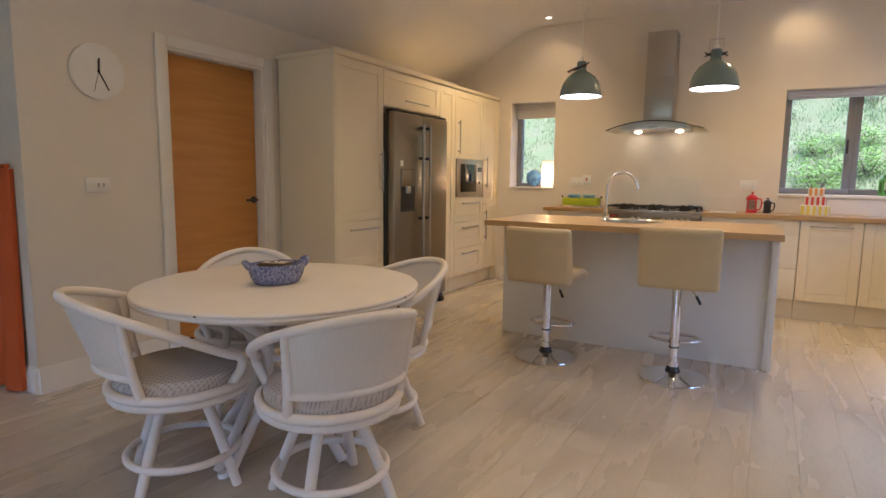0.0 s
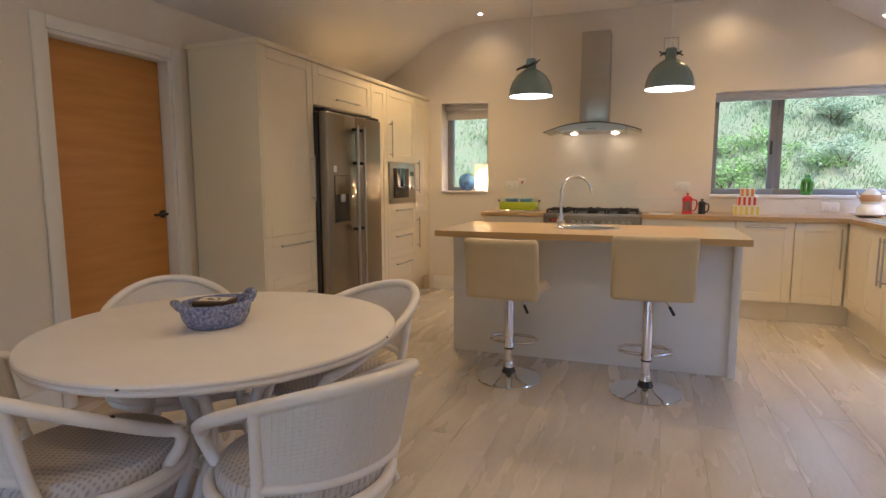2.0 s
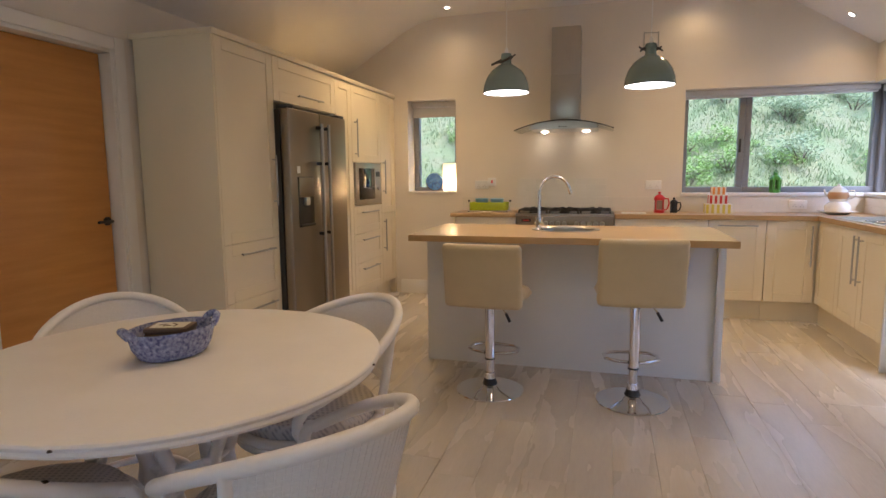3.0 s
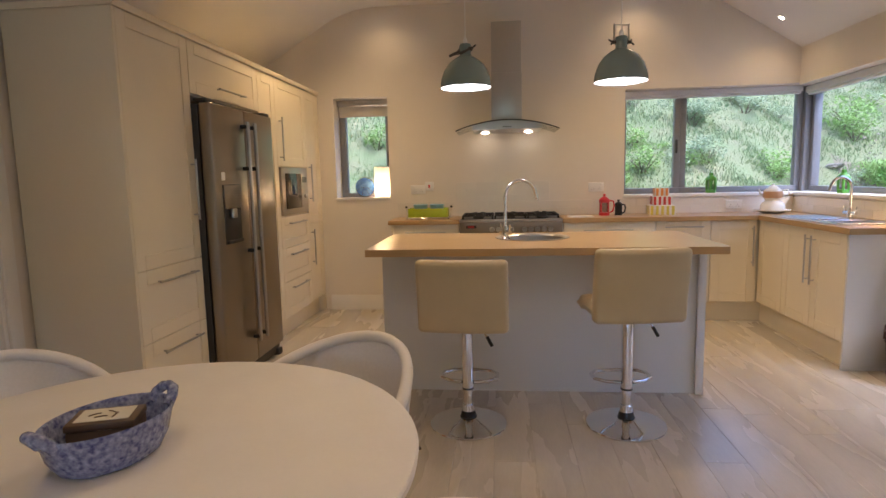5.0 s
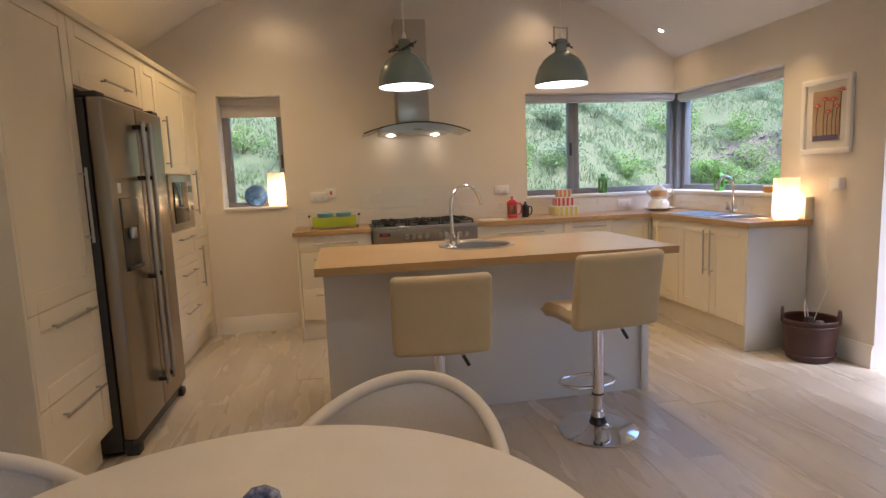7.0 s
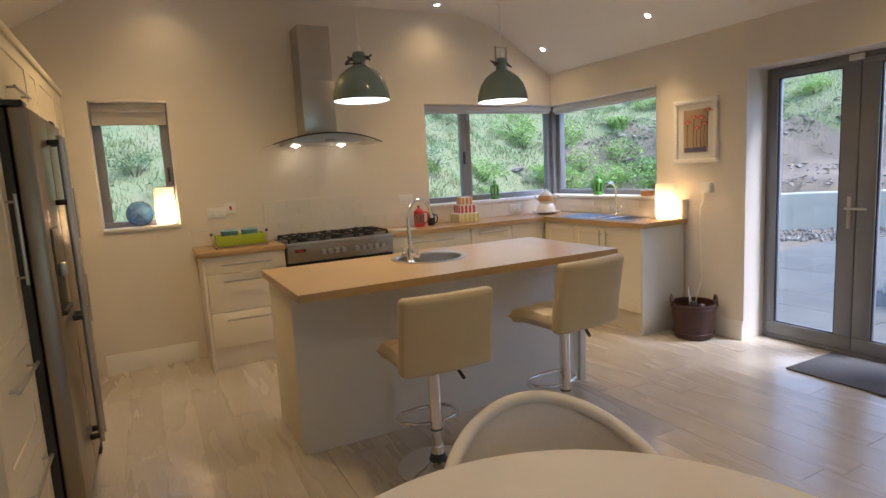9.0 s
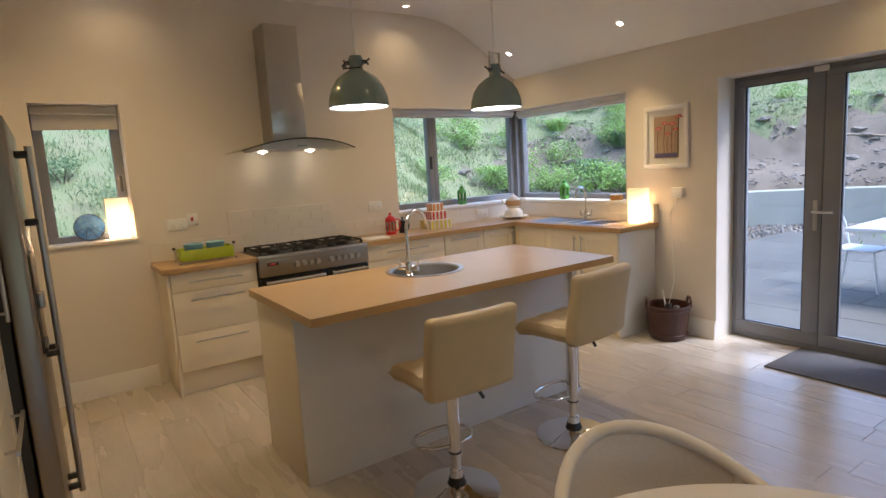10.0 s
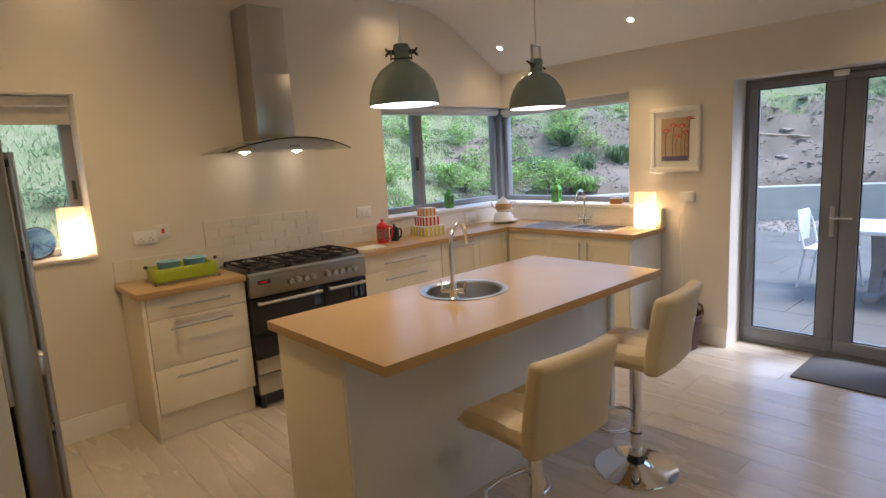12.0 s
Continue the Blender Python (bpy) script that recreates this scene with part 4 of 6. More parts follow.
    for i in range(1, 20):
        tube([weave(d, i / 20) for d in range(-54, 55, 9)], 0.0011, 4, bm=strands)
    ob = part("cane_weave", strands, M_CANE, pan, **L)
    ob["kind"] = "stuff"
    return t


ch = dining_chair()
ch.matrix_world = pose(-1.268, 1.955, 0, 0, 0, -26)
for x, y, rz in ((-1.538, 2.585, 66), (-2.225, 2.425, 137), (-1.885, 1.765, 238)):
    seat_copy = copy_thing(ch, pose(x, y, 0, 0, 0, rz))
    if rz in (66, 238):
        side = -1 if rz == 66 else 1
        worn = lathe([(0, 0.0), (0.008, 0.002), (0.005, 0.006), (0, 0.007)], (-0.022, 0.280 * side, 0.6455), 8, sx=1.5)
        part("chip", worn, M_CHIP, seat_copy, "dark chip in the paint", world_space=False)

# ---- bowl of spongeware with a wooden box on the table ----
M_SPONGE = material("blue_spongeware", (0.42, 0.47, 0.70), 0.22, second=(0.006, 0.012, 0.15), scale=88, fine=100, bump=0.02)
M_BOXWOOD = material("brown_box", (0.12, 0.075, 0.05), 0.45, scale=9, fine=60)
M_LABELW = material("cream_paper", (0.72, 0.68, 0.58), 0.7, spread=0.1)
bowl = thing("dish", (-1.765, 2.178, 0.754), "oval blue and white spongeware dish with two handles", "dish", turn=70)
part("body", lathe([(0.0, 0.0), (0.70, 0.0), (0.78, 0.006), (0.91, 0.035), (0.985, 0.072), (1.01, 0.083), (1.0, 0.089), (0.965, 0.085), (0.88, 0.045), (0.72, 0.014), (0.0, 0.012)], sides=48, sx=0.130, sy=0.100), M_SPONGE, bowl, world_space=False)
for s in (-1, 1):
    part("handle", tube([(s * 0.118, -0.026, 0.072), (s * 0.132, -0.025, 0.090), (s * 0.142, -0.016, 0.100), (s * 0.145, 0.0, 0.103), (s * 0.142, 0.016, 0.100), (s * 0.132, 0.025, 0.090), (s * 0.118, 0.026, 0.072)], 0.0115, 14), M_SPONGE, bowl, world_space=False)
bx = thing("keepsake_box", (-1.765, 2.173, 0.769), "small dark wooden box with a pale pictured lid", "box", turn=18)
part("case", block(-0.062, 0.062, -0.042, 0.042, 0, 0.062, 0.004), M_BOXWOOD, bx, world_space=False)
part("lid", block(-0.064, 0.064, -0.044, 0.044, 0.0625, 0.078, 0.004), M_BOXWOOD, bx, world_space=False)
part("lid_picture", block(-0.05, 0.05, -0.032, 0.032, 0.0785, 0.0795), M_LABELW, bx, "pale lid with dark flower sprigs", world_space=False)
sp = bmesh.new()
for x, y, a in ((-0.02, 0.0, 30), (0.01, 0.008, -40), (0.02, -0.01, 80), (-0.005, -0.014, 10)):
    tube([(x - 0.012 * math.cos(radians(a)), y - 0.012 * math.sin(radians(a)), 0.0801), (x, y + 0.002, 0.0803), (x + 0.012 * math.cos(radians(a)), y + 0.012 * math.sin(radians(a)), 0.0801)], 0.0016, 5, bm=sp)
part("sprigs", sp, M_BOXWOOD, bx, world_space=False)

# ---- bar stools ----
def bar_stool(x, y, turn, h):
    """Chrome gas-lift stool; the seat faces +y before the turn. h: underside of the seat."""
    t = thing("bar_stool", (x, y, 0), "cream leather bar stool on a chrome gas-lift base", "stool", "stools at the island", turn)
    L = dict(world_space=False)
    part("base", lathe([(0.0, 0.0), (0.198, 0.0), (0.205, 0.004), (0.203, 0.009), (0.16, 0.017), (0.09, 0.028), (0.058, 0.036), (0.042, 0.043), (0.036, 0.058), (0.033, 0.085), (0.030, 0.112), (0.0, 0.112)], sides=56), M_CHROME, t, **L)
    # small black ring that also paints the dark reflection in the chrome foot
    part("base_ring", lathe([(0.032, 0.078), (0.0355, 0.078), (0.0395, 0.058), (0.046, 0.045), (0.043, 0.043)], sides=32), M_BLACK, t, "black ring round the column's foot, with the chrome's dark reflection painted in", **L)
    part("lower_column", tube([(0, 0, 0.10), (0, 0, 0.20)], 0.024, 24), M_CHROME, t, **L)
    part("collar", lathe([(0.0, 0.195), (0.031, 0.195), (0.031, 0.205), (0.0, 0.205)], sides=24), M_DARK, t, **L)
    part("column", tube([(0, 0, 0.202), (0, 0, h)], 0.030, 24), M_CHROME, t, **L)
    part("footrest", tube([(0.03, 0.0, 0.232), (0.10, 0.02, 0.232), (0.150, 0.07, 0.232), (0.150, 0.14, 0.232), (0.11, 0.185, 0.232), (0.0, 0.20, 0.232), (-0.11, 0.185, 0.232), (-0.150, 0.14, 0.232), (-0.150, 0.07, 0.232), (-0.10, 0.02, 0.232), (-0.03, 0.0, 0.232)], 0.010, 10), M_CHROME, t, **L)
    lv = part("lever", tube([(0.02, -0.02, h - 0.012), (0.085, -0.045, h - 0.03), (0.11, -0.055, h - 0.06)], 0.005, 8), M_CHROME, t, **L)
    part("lever_grip", tube([(0.108, -0.054, h - 0.056), (0.135, -0.062, h - 0.105)], 0.009, 10), M_BLACK, lv, "black plastic grip", **L)
    part("mount", block(-0.09, 0.09, -0.09, 0.09, h - 0.012, h, 0.004), M_DARK, t, **L)
    # seat: quilted pad with rounded front, rising into the back
    b = bmesh.new()
    nx, ny = 24, 24
    def pad(u, v, top):
        xx = -0.21 + 0.42 * u
        yy = -0.185 + 0.41 * v
        ex, ey = min(1.0, min(u, 1 - u) / 0.07), min(1.0, min(v, 1 - v) / 0.10)
        swell = max(0.12, math.sqrt(1 - (1 - ex) ** 2) * math.sqrt(1 - (1 - ey) ** 2))
        quilt = 0.011 * (abs(math.sin(math.pi * 3 * u)) * abs(math.sin(math.pi * 3 * v))) ** 0.4
        mid = h + 0.040 - 0.02 * max(0.0, v - 0.7) / 0.3
        return (xx, yy, mid + 0.033 * swell + quilt) if top else (xx, yy, mid - 0.040 * swell)
    tops = [[b.verts.new(pad(i / nx, j / ny, True)) for j in range(ny + 1)] for i in range(nx + 1)]
    bots = [[b.verts.new(pad(i / nx, j / ny, False)) for j in range(ny + 1)] for i in range(nx + 1)]
    for i in range(nx):
        for j in range(ny):
            b.faces.new((tops[i][j], tops[i + 1][j], tops[i + 1][j + 1], tops[i][j + 1]))
            b.faces.new((bots[i][j], bots[i][j + 1], bots[i + 1][j + 1], bots[i + 1][j]))
    for i in range(nx):
        b.faces.new((tops[i][0], bots[i][0], bots[i + 1][0], tops[i + 1][0]))
        b.faces.new((tops[i][ny], tops[i + 1][ny], bots[i + 1][ny], bots[i][ny]))
    for j in range(ny):
        b.faces.new((tops[0][j], tops[0][j + 1], bots[0][j + 1], bots[0][j]))
        b.faces.new((tops[nx][j], bots[nx][j], bots[nx][j + 1], tops[nx][j + 1]))
    part("seat", b, M_LEATHER, t, "quilted cream leather seat", **L)
    bk = block(-0.225, 0.225, -0.225, -0.150, h - 0.005, h + 0.365, 0.0)
    bmesh.ops.subdivide_edges(bk, edges=[e for e in bk.edges if abs(e.verts[0].co.y - e.verts[1].co.y) < 0.01], cuts=7, use_grid_fill=True)
    for v in bk.verts:
        f = (v.co.z - h) / 0.36
        v.co.y += 0.030 * (1 - f) - 0.03 * max(0.0, f - 0.3) + 0.02 * (1 - (v.co.x / 0.225) ** 2) * (-1)
    rim = [e for e in bk.edges if len(e.link_faces) == 2 and e.calc_face_angle(0) > radians(60)]
    bmesh.ops.bevel(bk, geom=rim, offset=0.026, segments=4, profile=0.5, affect="EDGES")
    part("backrest", bk, M_LEATHER, t, "plain cream leather backrest", **L)
    return t


bar_stool(-1.15, 4.06, -3, 0.552)
bar_stool(-0.325, 4.085, 6, 0.597)

# ---- wall clock, switch, light switches ----
M_CLOCK = material("clock_face", (0.80, 0.78, 0.75), 0.5, spread=0.03, bump=0)
ck = thing("wall_clock", (XL + 0.001, 2.325, 1.82), "plain round white wall clock with black hands", "clock")
def disc_x(r, x0, x1, y, z, sides=48):
    return tube([(x0, y, z), (x1, y, z)], r, sides)
part("rim", disc_x(0.158, XL + 0.001, XL + 0.022, 2.325, 1.82), M_TRIM, ck)
part("face", disc_x(0.15, XL + 0.0225, XL + 0.025, 2.325, 1.82), M_CLOCK, ck)
for nm, ang, ln, w in (("hour_hand", 4, 0.075, 0.005), ("minute_hand", 152, 0.115, 0.004), ("second_hand", 195, 0.125, 0.0012)):
    a = radians(ang)
    part(nm, tube([(XL + 0.028, 2.325, 1.82), (XL + 0.028, 2.325 + ln * math.sin(a), 1.82 + ln * math.cos(a))], w, 6), M_BLACK, ck)
part("hub", disc_x(0.008, XL + 0.0252, XL + 0.031, 2.325, 1.82, 12), M_BLACK, ck)


def wall_plate(name, label, axis, at, c, z, w, h, out, rockers, mat=None):
    t = thing(name, (at, c, z) if axis == "y" else (c, at, z), label, "socket" if "socket" in name else "switch")
    f = sorted((at + out * 0.001, at + out * 0.011))
    part("plate", block(*((f[0], f[1], c - w / 2, c + w / 2) if axis == "y" else (c - w / 2, c + w / 2, f[0], f[1])), z - h / 2, z + h / 2, 0.003), M_PLASTIC, t)
    for o, oz, ww, hh, m in rockers:
        g = sorted((at + out * 0.0112, at + out * 0.0145))
        part("rocker" if hh > 0.012 else "slot", block(*((g[0], g[1], c + o - ww / 2, c + o + ww / 2) if axis == "y" else (c + o - ww / 2, c + o + ww / 2, g[0], g[1])), z + oz - hh / 2, z + oz + hh / 2, 0.0008, 1), m, t)
    return t


M_GREYP = material("grey_plastic", (0.45, 0.44, 0.43), 0.5)
M_RED = material("red_plastic", (0.55, 0.03, 0.03), 0.35)
SOCK = [(-0.045, 0.026, 0.012, 0.018, M_PLASTIC), (0.045, 0.026, 0.012, 0.018, M_PLASTIC)] + [(o + d, -0.012 + e, 0.006, 0.009, M_GREYP) for o in (-0.03, 0.03) for d, e in ((-0.011, -0.008), (0.011, -0.008), (0, 0.008))]
wall_plate("light_switch", "white four-gang light switch plate", "y", XL, 2.293, 1.163, 0.146, 0.086, 1, [(o, 0, 0.012, 0.024, M_GREYP) for o in (-0.0, 0.03)])
wall_plate("wall_socket", "white double wall socket above the worktop", "x", YB, -1.775, 1.205, 0.146, 0.086, -1, SOCK)
wall_plate("cooker_switch", "white cooker isolator with a red rocker", "x", YB, -1.665, 1.235, 0.086, 0.086, -1, [(0, 0.0, 0.018, 0.032, M_RED)])
wall_plate("wall_socket", "white double wall socket beside the window", "x", YB, -0.06, 1.195, 0.146, 0.086, -1, SOCK)
wall_plate("wall_socket", "white double wall socket in the tiles", "x", YB - 0.011, 1.20, 1.01, 0.146, 0.08, -1, SOCK)
wall_plate("wall_socket", "white wall socket beside the picture", "y", XR, 4.80, 1.19, 0.086, 0.086, -1, SOCK[2:3])
pg = thing("plug_adapter", (XR - 0.02, 4.745, 1.19), "white plug-in adapter with a trailing cable", "plug")
part("case", block(XR - 0.055, XR - 0.001, 4.715, 4.775, 1.155, 1.235, 0.01), M_PLASTIC, pg)
part("cable", tube([(XR - 0.03, 4.79, 1.15), (XR - 0.03, 4.80, 1.08), (XR - 0.03, 4.84, 1.02), (XR - 0.035, 4.82, 0.8), (XR - 0.03, 4.80, 0.45), (XR - 0.10, 4.79, 0.33), (XR - 0.16, 4.78, 0.20)], 0.003, 6), M_PLASTIC, pg, "thin white cable")

# ---- framed picture ----
M_MOUNT = material("ivory_mount", (0.72, 0.70, 0.66), 0.8, spread=0.03)
M_PRINT = material("buff_print", (0.44, 0.32, 0.22), 0.7, second=(0.36, 0.25, 0.16), scale=12)
M_FLOWER = material("red_flower", (0.55, 0.05, 0.035), 0.6)
M_PINK = material("pale_petal", (0.75, 0.45, 0.40), 0.6)
M_STEM = material("dark_stem", (0.12, 0.08, 0.06), 0.7)
M_PURPLE = material("violet_band", (0.12, 0.10, 0.20), 0.7)
P0, P1, Z0, Z1 = 4.68, 5.09, 1.395, 1.907
pc = thing("framed_picture", (XR, (P0 + P1) / 2, Z0), "white-framed print of red flowers on buff ground", "picture")
for y0, y1, z0, z1 in ((P0, P1, Z0, Z0 + 0.035), (P0, P1, Z1 - 0.035, Z1), (P0, P0 + 0.035, Z0 + 0.035, Z1 - 0.035), (P1 - 0.035, P1, Z0 + 0.035, Z1 - 0.035)):
    part("frame_side", block(XR - 0.03, XR - 0.001, y0, y1, z0, z1, 0.003), M_WHITE, pc)
part("mount", block(XR - 0.012, XR - 0.008, P0 + 0.035, P1 - 0.035, Z0 + 0.035, Z1 - 0.035), M_MOUNT, pc)
part("print", block(XR - 0.0145, XR - 0.0122, P0 + 0.09, P1 - 0.09, Z0 + 0.085, Z1 - 0.085), M_PRINT, pc)
part("print_base", block(XR - 0.0165, XR - 0.0147, P0 + 0.10, P1 - 0.10, Z0 + 0.09, Z0 + 0.125), M_PURPLE, pc)
for i, (yy, zz, rr) in enumerate(((-0.033 + 4.80, 1.80, 0.042), (-0.033 + 4.86, 1.745, 0.04), (-0.033 + 4.93, 1.755, 0.036), (-0.033 + 4.99, 1.715, 0.038), (-0.033 + 4.90, 1.67, 0.03), (-0.033 + 4.83, 1.70, 0.03))):
    part("flower_stem", tube([(XR - 0.016, yy, zz), (XR - 0.016, yy + 0.01, 1.60), (XR - 0.016, yy + 0.004, Z0 + 0.12)], 0.0022, 5), M_STEM, pc)
    for mat_, spread_, ln_ in ((M_FLOWER, 5, 1.0), (M_PINK, 4, 0.7)):
        fl = bmesh.new()
        for k in range(spread_):
            a = radians(90 + (k - (spread_ - 1) / 2) * 40)
            tip = (XR - 0.0168 - 0.001 * (mat_ is M_PINK), yy + rr * ln_ * math.cos(a), zz + rr * 0.75 * ln_ * math.sin(a))
            tube([(tip[0], yy, zz), (tip[0], (yy + tip[1]) / 2, (zz + tip[2]) / 2 + 0.003), tip], [0.002, 0.0058 * ln_, 0.0016], 6, bm=fl)
        part("flower", fl, mat_, pc)

# ---- wicker-like log basket ----
M_BASKET = material("brown_basket", (0.075, 0.028, 0.020), 0.38, second=(0.045, 0.016, 0.012), scale=14, fine=160, bump=0.3)
bk = thing("basket", (1.535, 4.745, 0), "dark red-brown round tub basket with two handles", "basket")
part("body", lathe([(0.0, 0.004), (0.135, 0.004), (0.142, 0.01), (0.152, 0.10), (0.163, 0.20), (0.168, 0.275), (0.174, 0.283), (0.170, 0.291), (0.160, 0.285), (0.150, 0.15), (0.135, 0.02), (0.0, 0.018)], (1.535, 4.745, 0), 44), M_BASKET, bk)
for z in (0.05, 0.25):
    part("band", tube([(1.535 + (0.148 + 0.08 * z) * math.cos(a), 4.745 + (0.148 + 0.08 * z) * math.sin(a), z) for a in (2 * math.pi * k / 44 for k in range(44))], 0.006, 8, True), M_BASKET, bk)
for s in (-1, 1):
    hd = Vector((0.75, -0.66, 0)) * s * 0.165
    cr = Vector((0.66, 0.75, 0)) * 0.05
    o = Vector((1.535, 4.745, 0.265)) + hd
    part("handle", tube([o - cr, o - cr * 1.0 + Vector((0, 0, 0.045)), o - cr * 0.5 + Vector((0, 0, 0.075)), o + cr * 0.5 + Vector((0, 0, 0.075)), o + cr + Vector((0, 0, 0.045)), o + cr], 0.010, 8), M_BASKET, bk)
cl = thing("cable_clutter", (1.52, 4.75, 0.02), "tangle of white cable and dark plugs in the basket", "cable")
part("loop", tube([(1.55, 4.76, 0.02), (1.56, 4.78, 0.25), (1.55, 4.80, 0.36), (1.53, 4.79, 0.40), (1.51, 4.77, 0.36), (1.50, 4.74, 0.22), (1.52, 4.72, 0.05)], 0.004, 8), M_PLASTIC, cl)
part("plug", block(1.48, 1.53, 4.70, 4.74, 0.20, 0.30, 0.008), M_DARK, cl)
part("plug", block(1.53, 1.57, 4.66, 4.70, 0.18, 0.28, 0.008), M_STEEL, cl)
part("stand", block(1.47, 1.58, 4.66, 4.76, 0.019, 0.20, 0.01), M_DARK, cl)

# ---- door mat ----
M_MAT = material("grey_mat", (0.10, 0.10, 0.11), 0.95, fine=500, bump=0.5)
tagged(part("door_mat", block(1.39, 1.94, 3.0, 3.90, 0.0015, 0.013, 0.004), M_MAT), "flat dark grey ribbed door mat", "mat")

# ---- things on the worktops and sills ----
rs = thing("inset_sink", (1.47, 5.70, WT), "stainless steel sink with drainer and small bowl", "sink")
IX0, IX1, IY0, IY1 = 1.275, 1.685, 5.20, 6.16
part("rim", prism(rounded(IX0, IX1, IY0, IY1, 0.03), "z", WT + 0.0005, WT + 0.005), M_STEEL, rs)
# flat dark plates paint the shade inside the bowls; no hollow is cut
for y0, y1, x0, x1, nm in ((5.24, 5.50, 1.31, 1.62, "main_bowl"), (5.53, 5.67, 1.33, 1.56, "small_bowl")):
    part(nm, prism(rounded(x0, x1, y0, y1, 0.04), "z", WT + 0.0052, WT + 0.0064), M_DARK, rs, "flat dark plate painted as the shade in a sink bowl")
    part("bowl_lip", tube([(x, y, WT + 0.0065) for x, y in rounded(x0, x1, y0, y1, 0.04)], 0.004, 8, True), M_CHROME, rs)
for k in range(8):
    x = 1.33 + k * 0.041
    part("drainer_rib", tube([(x, 5.73, WT + 0.005), (x, 6.11, WT + 0.005)], 0.004, 6), M_STEEL, rs)
swan_tap("kitchen_tap", (1.625, 5.68, WT + 0.005), (-1, -0.12), "chrome swan-neck mixer tap at the inset sink", 0.31, 0.16)

M_PRESSRED = material("red_enamel", (0.62, 0.03, 0.035), 0.3, bump=0)
M_JUGGLASS = glass_material("jug_glass", (0.85, 0.80, 0.78))


def cafetiere(x, y, r, h, mat, label):
    t = thing("cafetiere", (x, y, WT), label, "coffee press")
    part("jug", lathe([(0.0, 0.008), (r * 0.92, 0.008), (r * 0.92, h * 0.72), (r * 0.86, h * 0.72), (r * 0.86, 0.014), (0, 0.014)], (x, y, WT), 24), M_JUGGLASS if mat is M_PRESSRED else mat, t)
    part("base", lathe([(0.0, 0.0), (r, 0.0), (r, h * 0.12), (r * 0.93, h * 0.14), (0, h * 0.14)], (x, y, WT), 24), mat, t)
    part("collar", lathe([(r * 0.93, h * 0.60), (r * 1.02, h * 0.60), (r * 1.02, h * 0.72), (r * 0.93, h * 0.72)], (x, y, WT), 24), mat, t)
    for k in range(4):
        a = radians(45 + 90 * k)
        part("strut", tube([(x + r * 0.97 * math.cos(a), y + r * 0.97 * math.sin(a), WT + h * 0.1), (x + r * 0.97 * math.cos(a), y + r * 0.97 * math.sin(a), WT + h * 0.66)], 0.005, 6), mat, t)
    part("lid", lathe([(0.0, h * 0.88), (r * 0.3, h * 0.87), (r * 0.75, h * 0.80), (r * 0.98, h * 0.735), (r * 0.98, h * 0.722), (0, h * 0.722)], (x, y, WT), 24), mat, t)
    part("knob", lathe([(0.0, h), (0.012, h * 0.99), (0.015, h * 0.95), (0.008, h * 0.90), (0.004, h * 0.86), (0, h * 0.86)], (x, y, WT), 14), mat, t)
    part("handle", tube([(x + r * 0.9, y - r * 0.3, WT + h * 0.68), (x + r * 1.6, y - r * 0.5, WT + h * 0.66), (x + r * 1.75, y - r * 0.55, WT + h * 0.45), (x + r * 1.5, y - r * 0.48, WT + h * 0.2), (x + r * 0.95, y - r * 0.3, WT + h * 0.13)], 0.007, 8), mat, t)


cafetiere(-0.015, 6.55, 0.048, 0.20, M_PRESSRED, "red enamel and glass cafetiere")
cafetiere(0.115, 6.56, 0.034, 0.145, M_BLACK, "small black cafetiere with a domed lid")

# striped gift boxes stacked on a yellow and white one
M_YEL = material("yellow_card", (0.72, 0.60, 0.10), 0.6)
M_ORG = material("orange_card", (0.75, 0.28, 0.06), 0.6)
M_REDC = material("red_card", (0.62, 0.05, 0.04), 0.6)
M_WHC = material("white_card", (0.78, 0.75, 0.68), 0.6)
bxx, bxy, zz = 0.495, 6.57, WT
for nm, w, h, m1, lab in (("a", 0.225, 0.088, M_YEL, "yellow and white striped card gift box"), ("b", 0.165, 0.082, M_REDC, "red and white striped card gift box"), ("c", 0.122, 0.075, M_ORG, "orange and white striped card gift box")):
    g = thing("gift_box", (bxx, bxy, zz), lab, "box", "stacked gift boxes", -6)
    part("case", block(-w / 2, w / 2, -w / 2, w / 2, 0, h - 0.002, 0.003), M_WHC, g, world_space=False)
    k = int(w / 0.05) + 1
    for i in range(k):
        u = -w / 2 + w * (i + 0.5) / k
        for side in range(4):
            b = block(u - w / k * 0.26, u + w / k * 0.26, -w / 2 - 0.0012, -w / 2 - 0.0002, 0.003, h - 0.005)
            bmesh.ops.rotate(b, verts=b.verts, matrix=Matrix.Rotation(radians(90 * side), 3, "Z"))
            part("stripe", b, m1, g, world_space=False)
    zz += h

# teapot on a stand over a plate
M_PORC = material("cream_porcelain", (0.78, 0.74, 0.66), 0.2, spread=0.04, bump=0)
M_AMBER = material("amber_pattern", (0.55, 0.32, 0.16), 0.3)
tx, ty = 1.44, 6.50
pl = thing("cake_stand", (tx, ty, WT), "cream porcelain plate on the worktop", "plate")
part("plate", lathe([(0.0000, 0.0024), (0.0720, 0.0000), (0.0900, 0.0072), (0.1500, 0.0264), (0.1524, 0.0312), (0.1440, 0.0312), (0.0840, 0.0144), (0, 0.010)], (tx, ty, WT), 40), M_PORC, pl)
wm = thing("teapot_warmer", (tx, ty, WT + 0.013), "squat cream porcelain teapot warmer", "warmer")
part("body", lathe([(0.0000, 0.0000), (0.0936, 0.0000), (0.0996, 0.0144), (0.0960, 0.0600), (0.0744, 0.0900), (0.0600, 0.0984), (0.0000, 0.0984)], (tx, ty, WT + 0.0135), 32), M_PORC, wm)
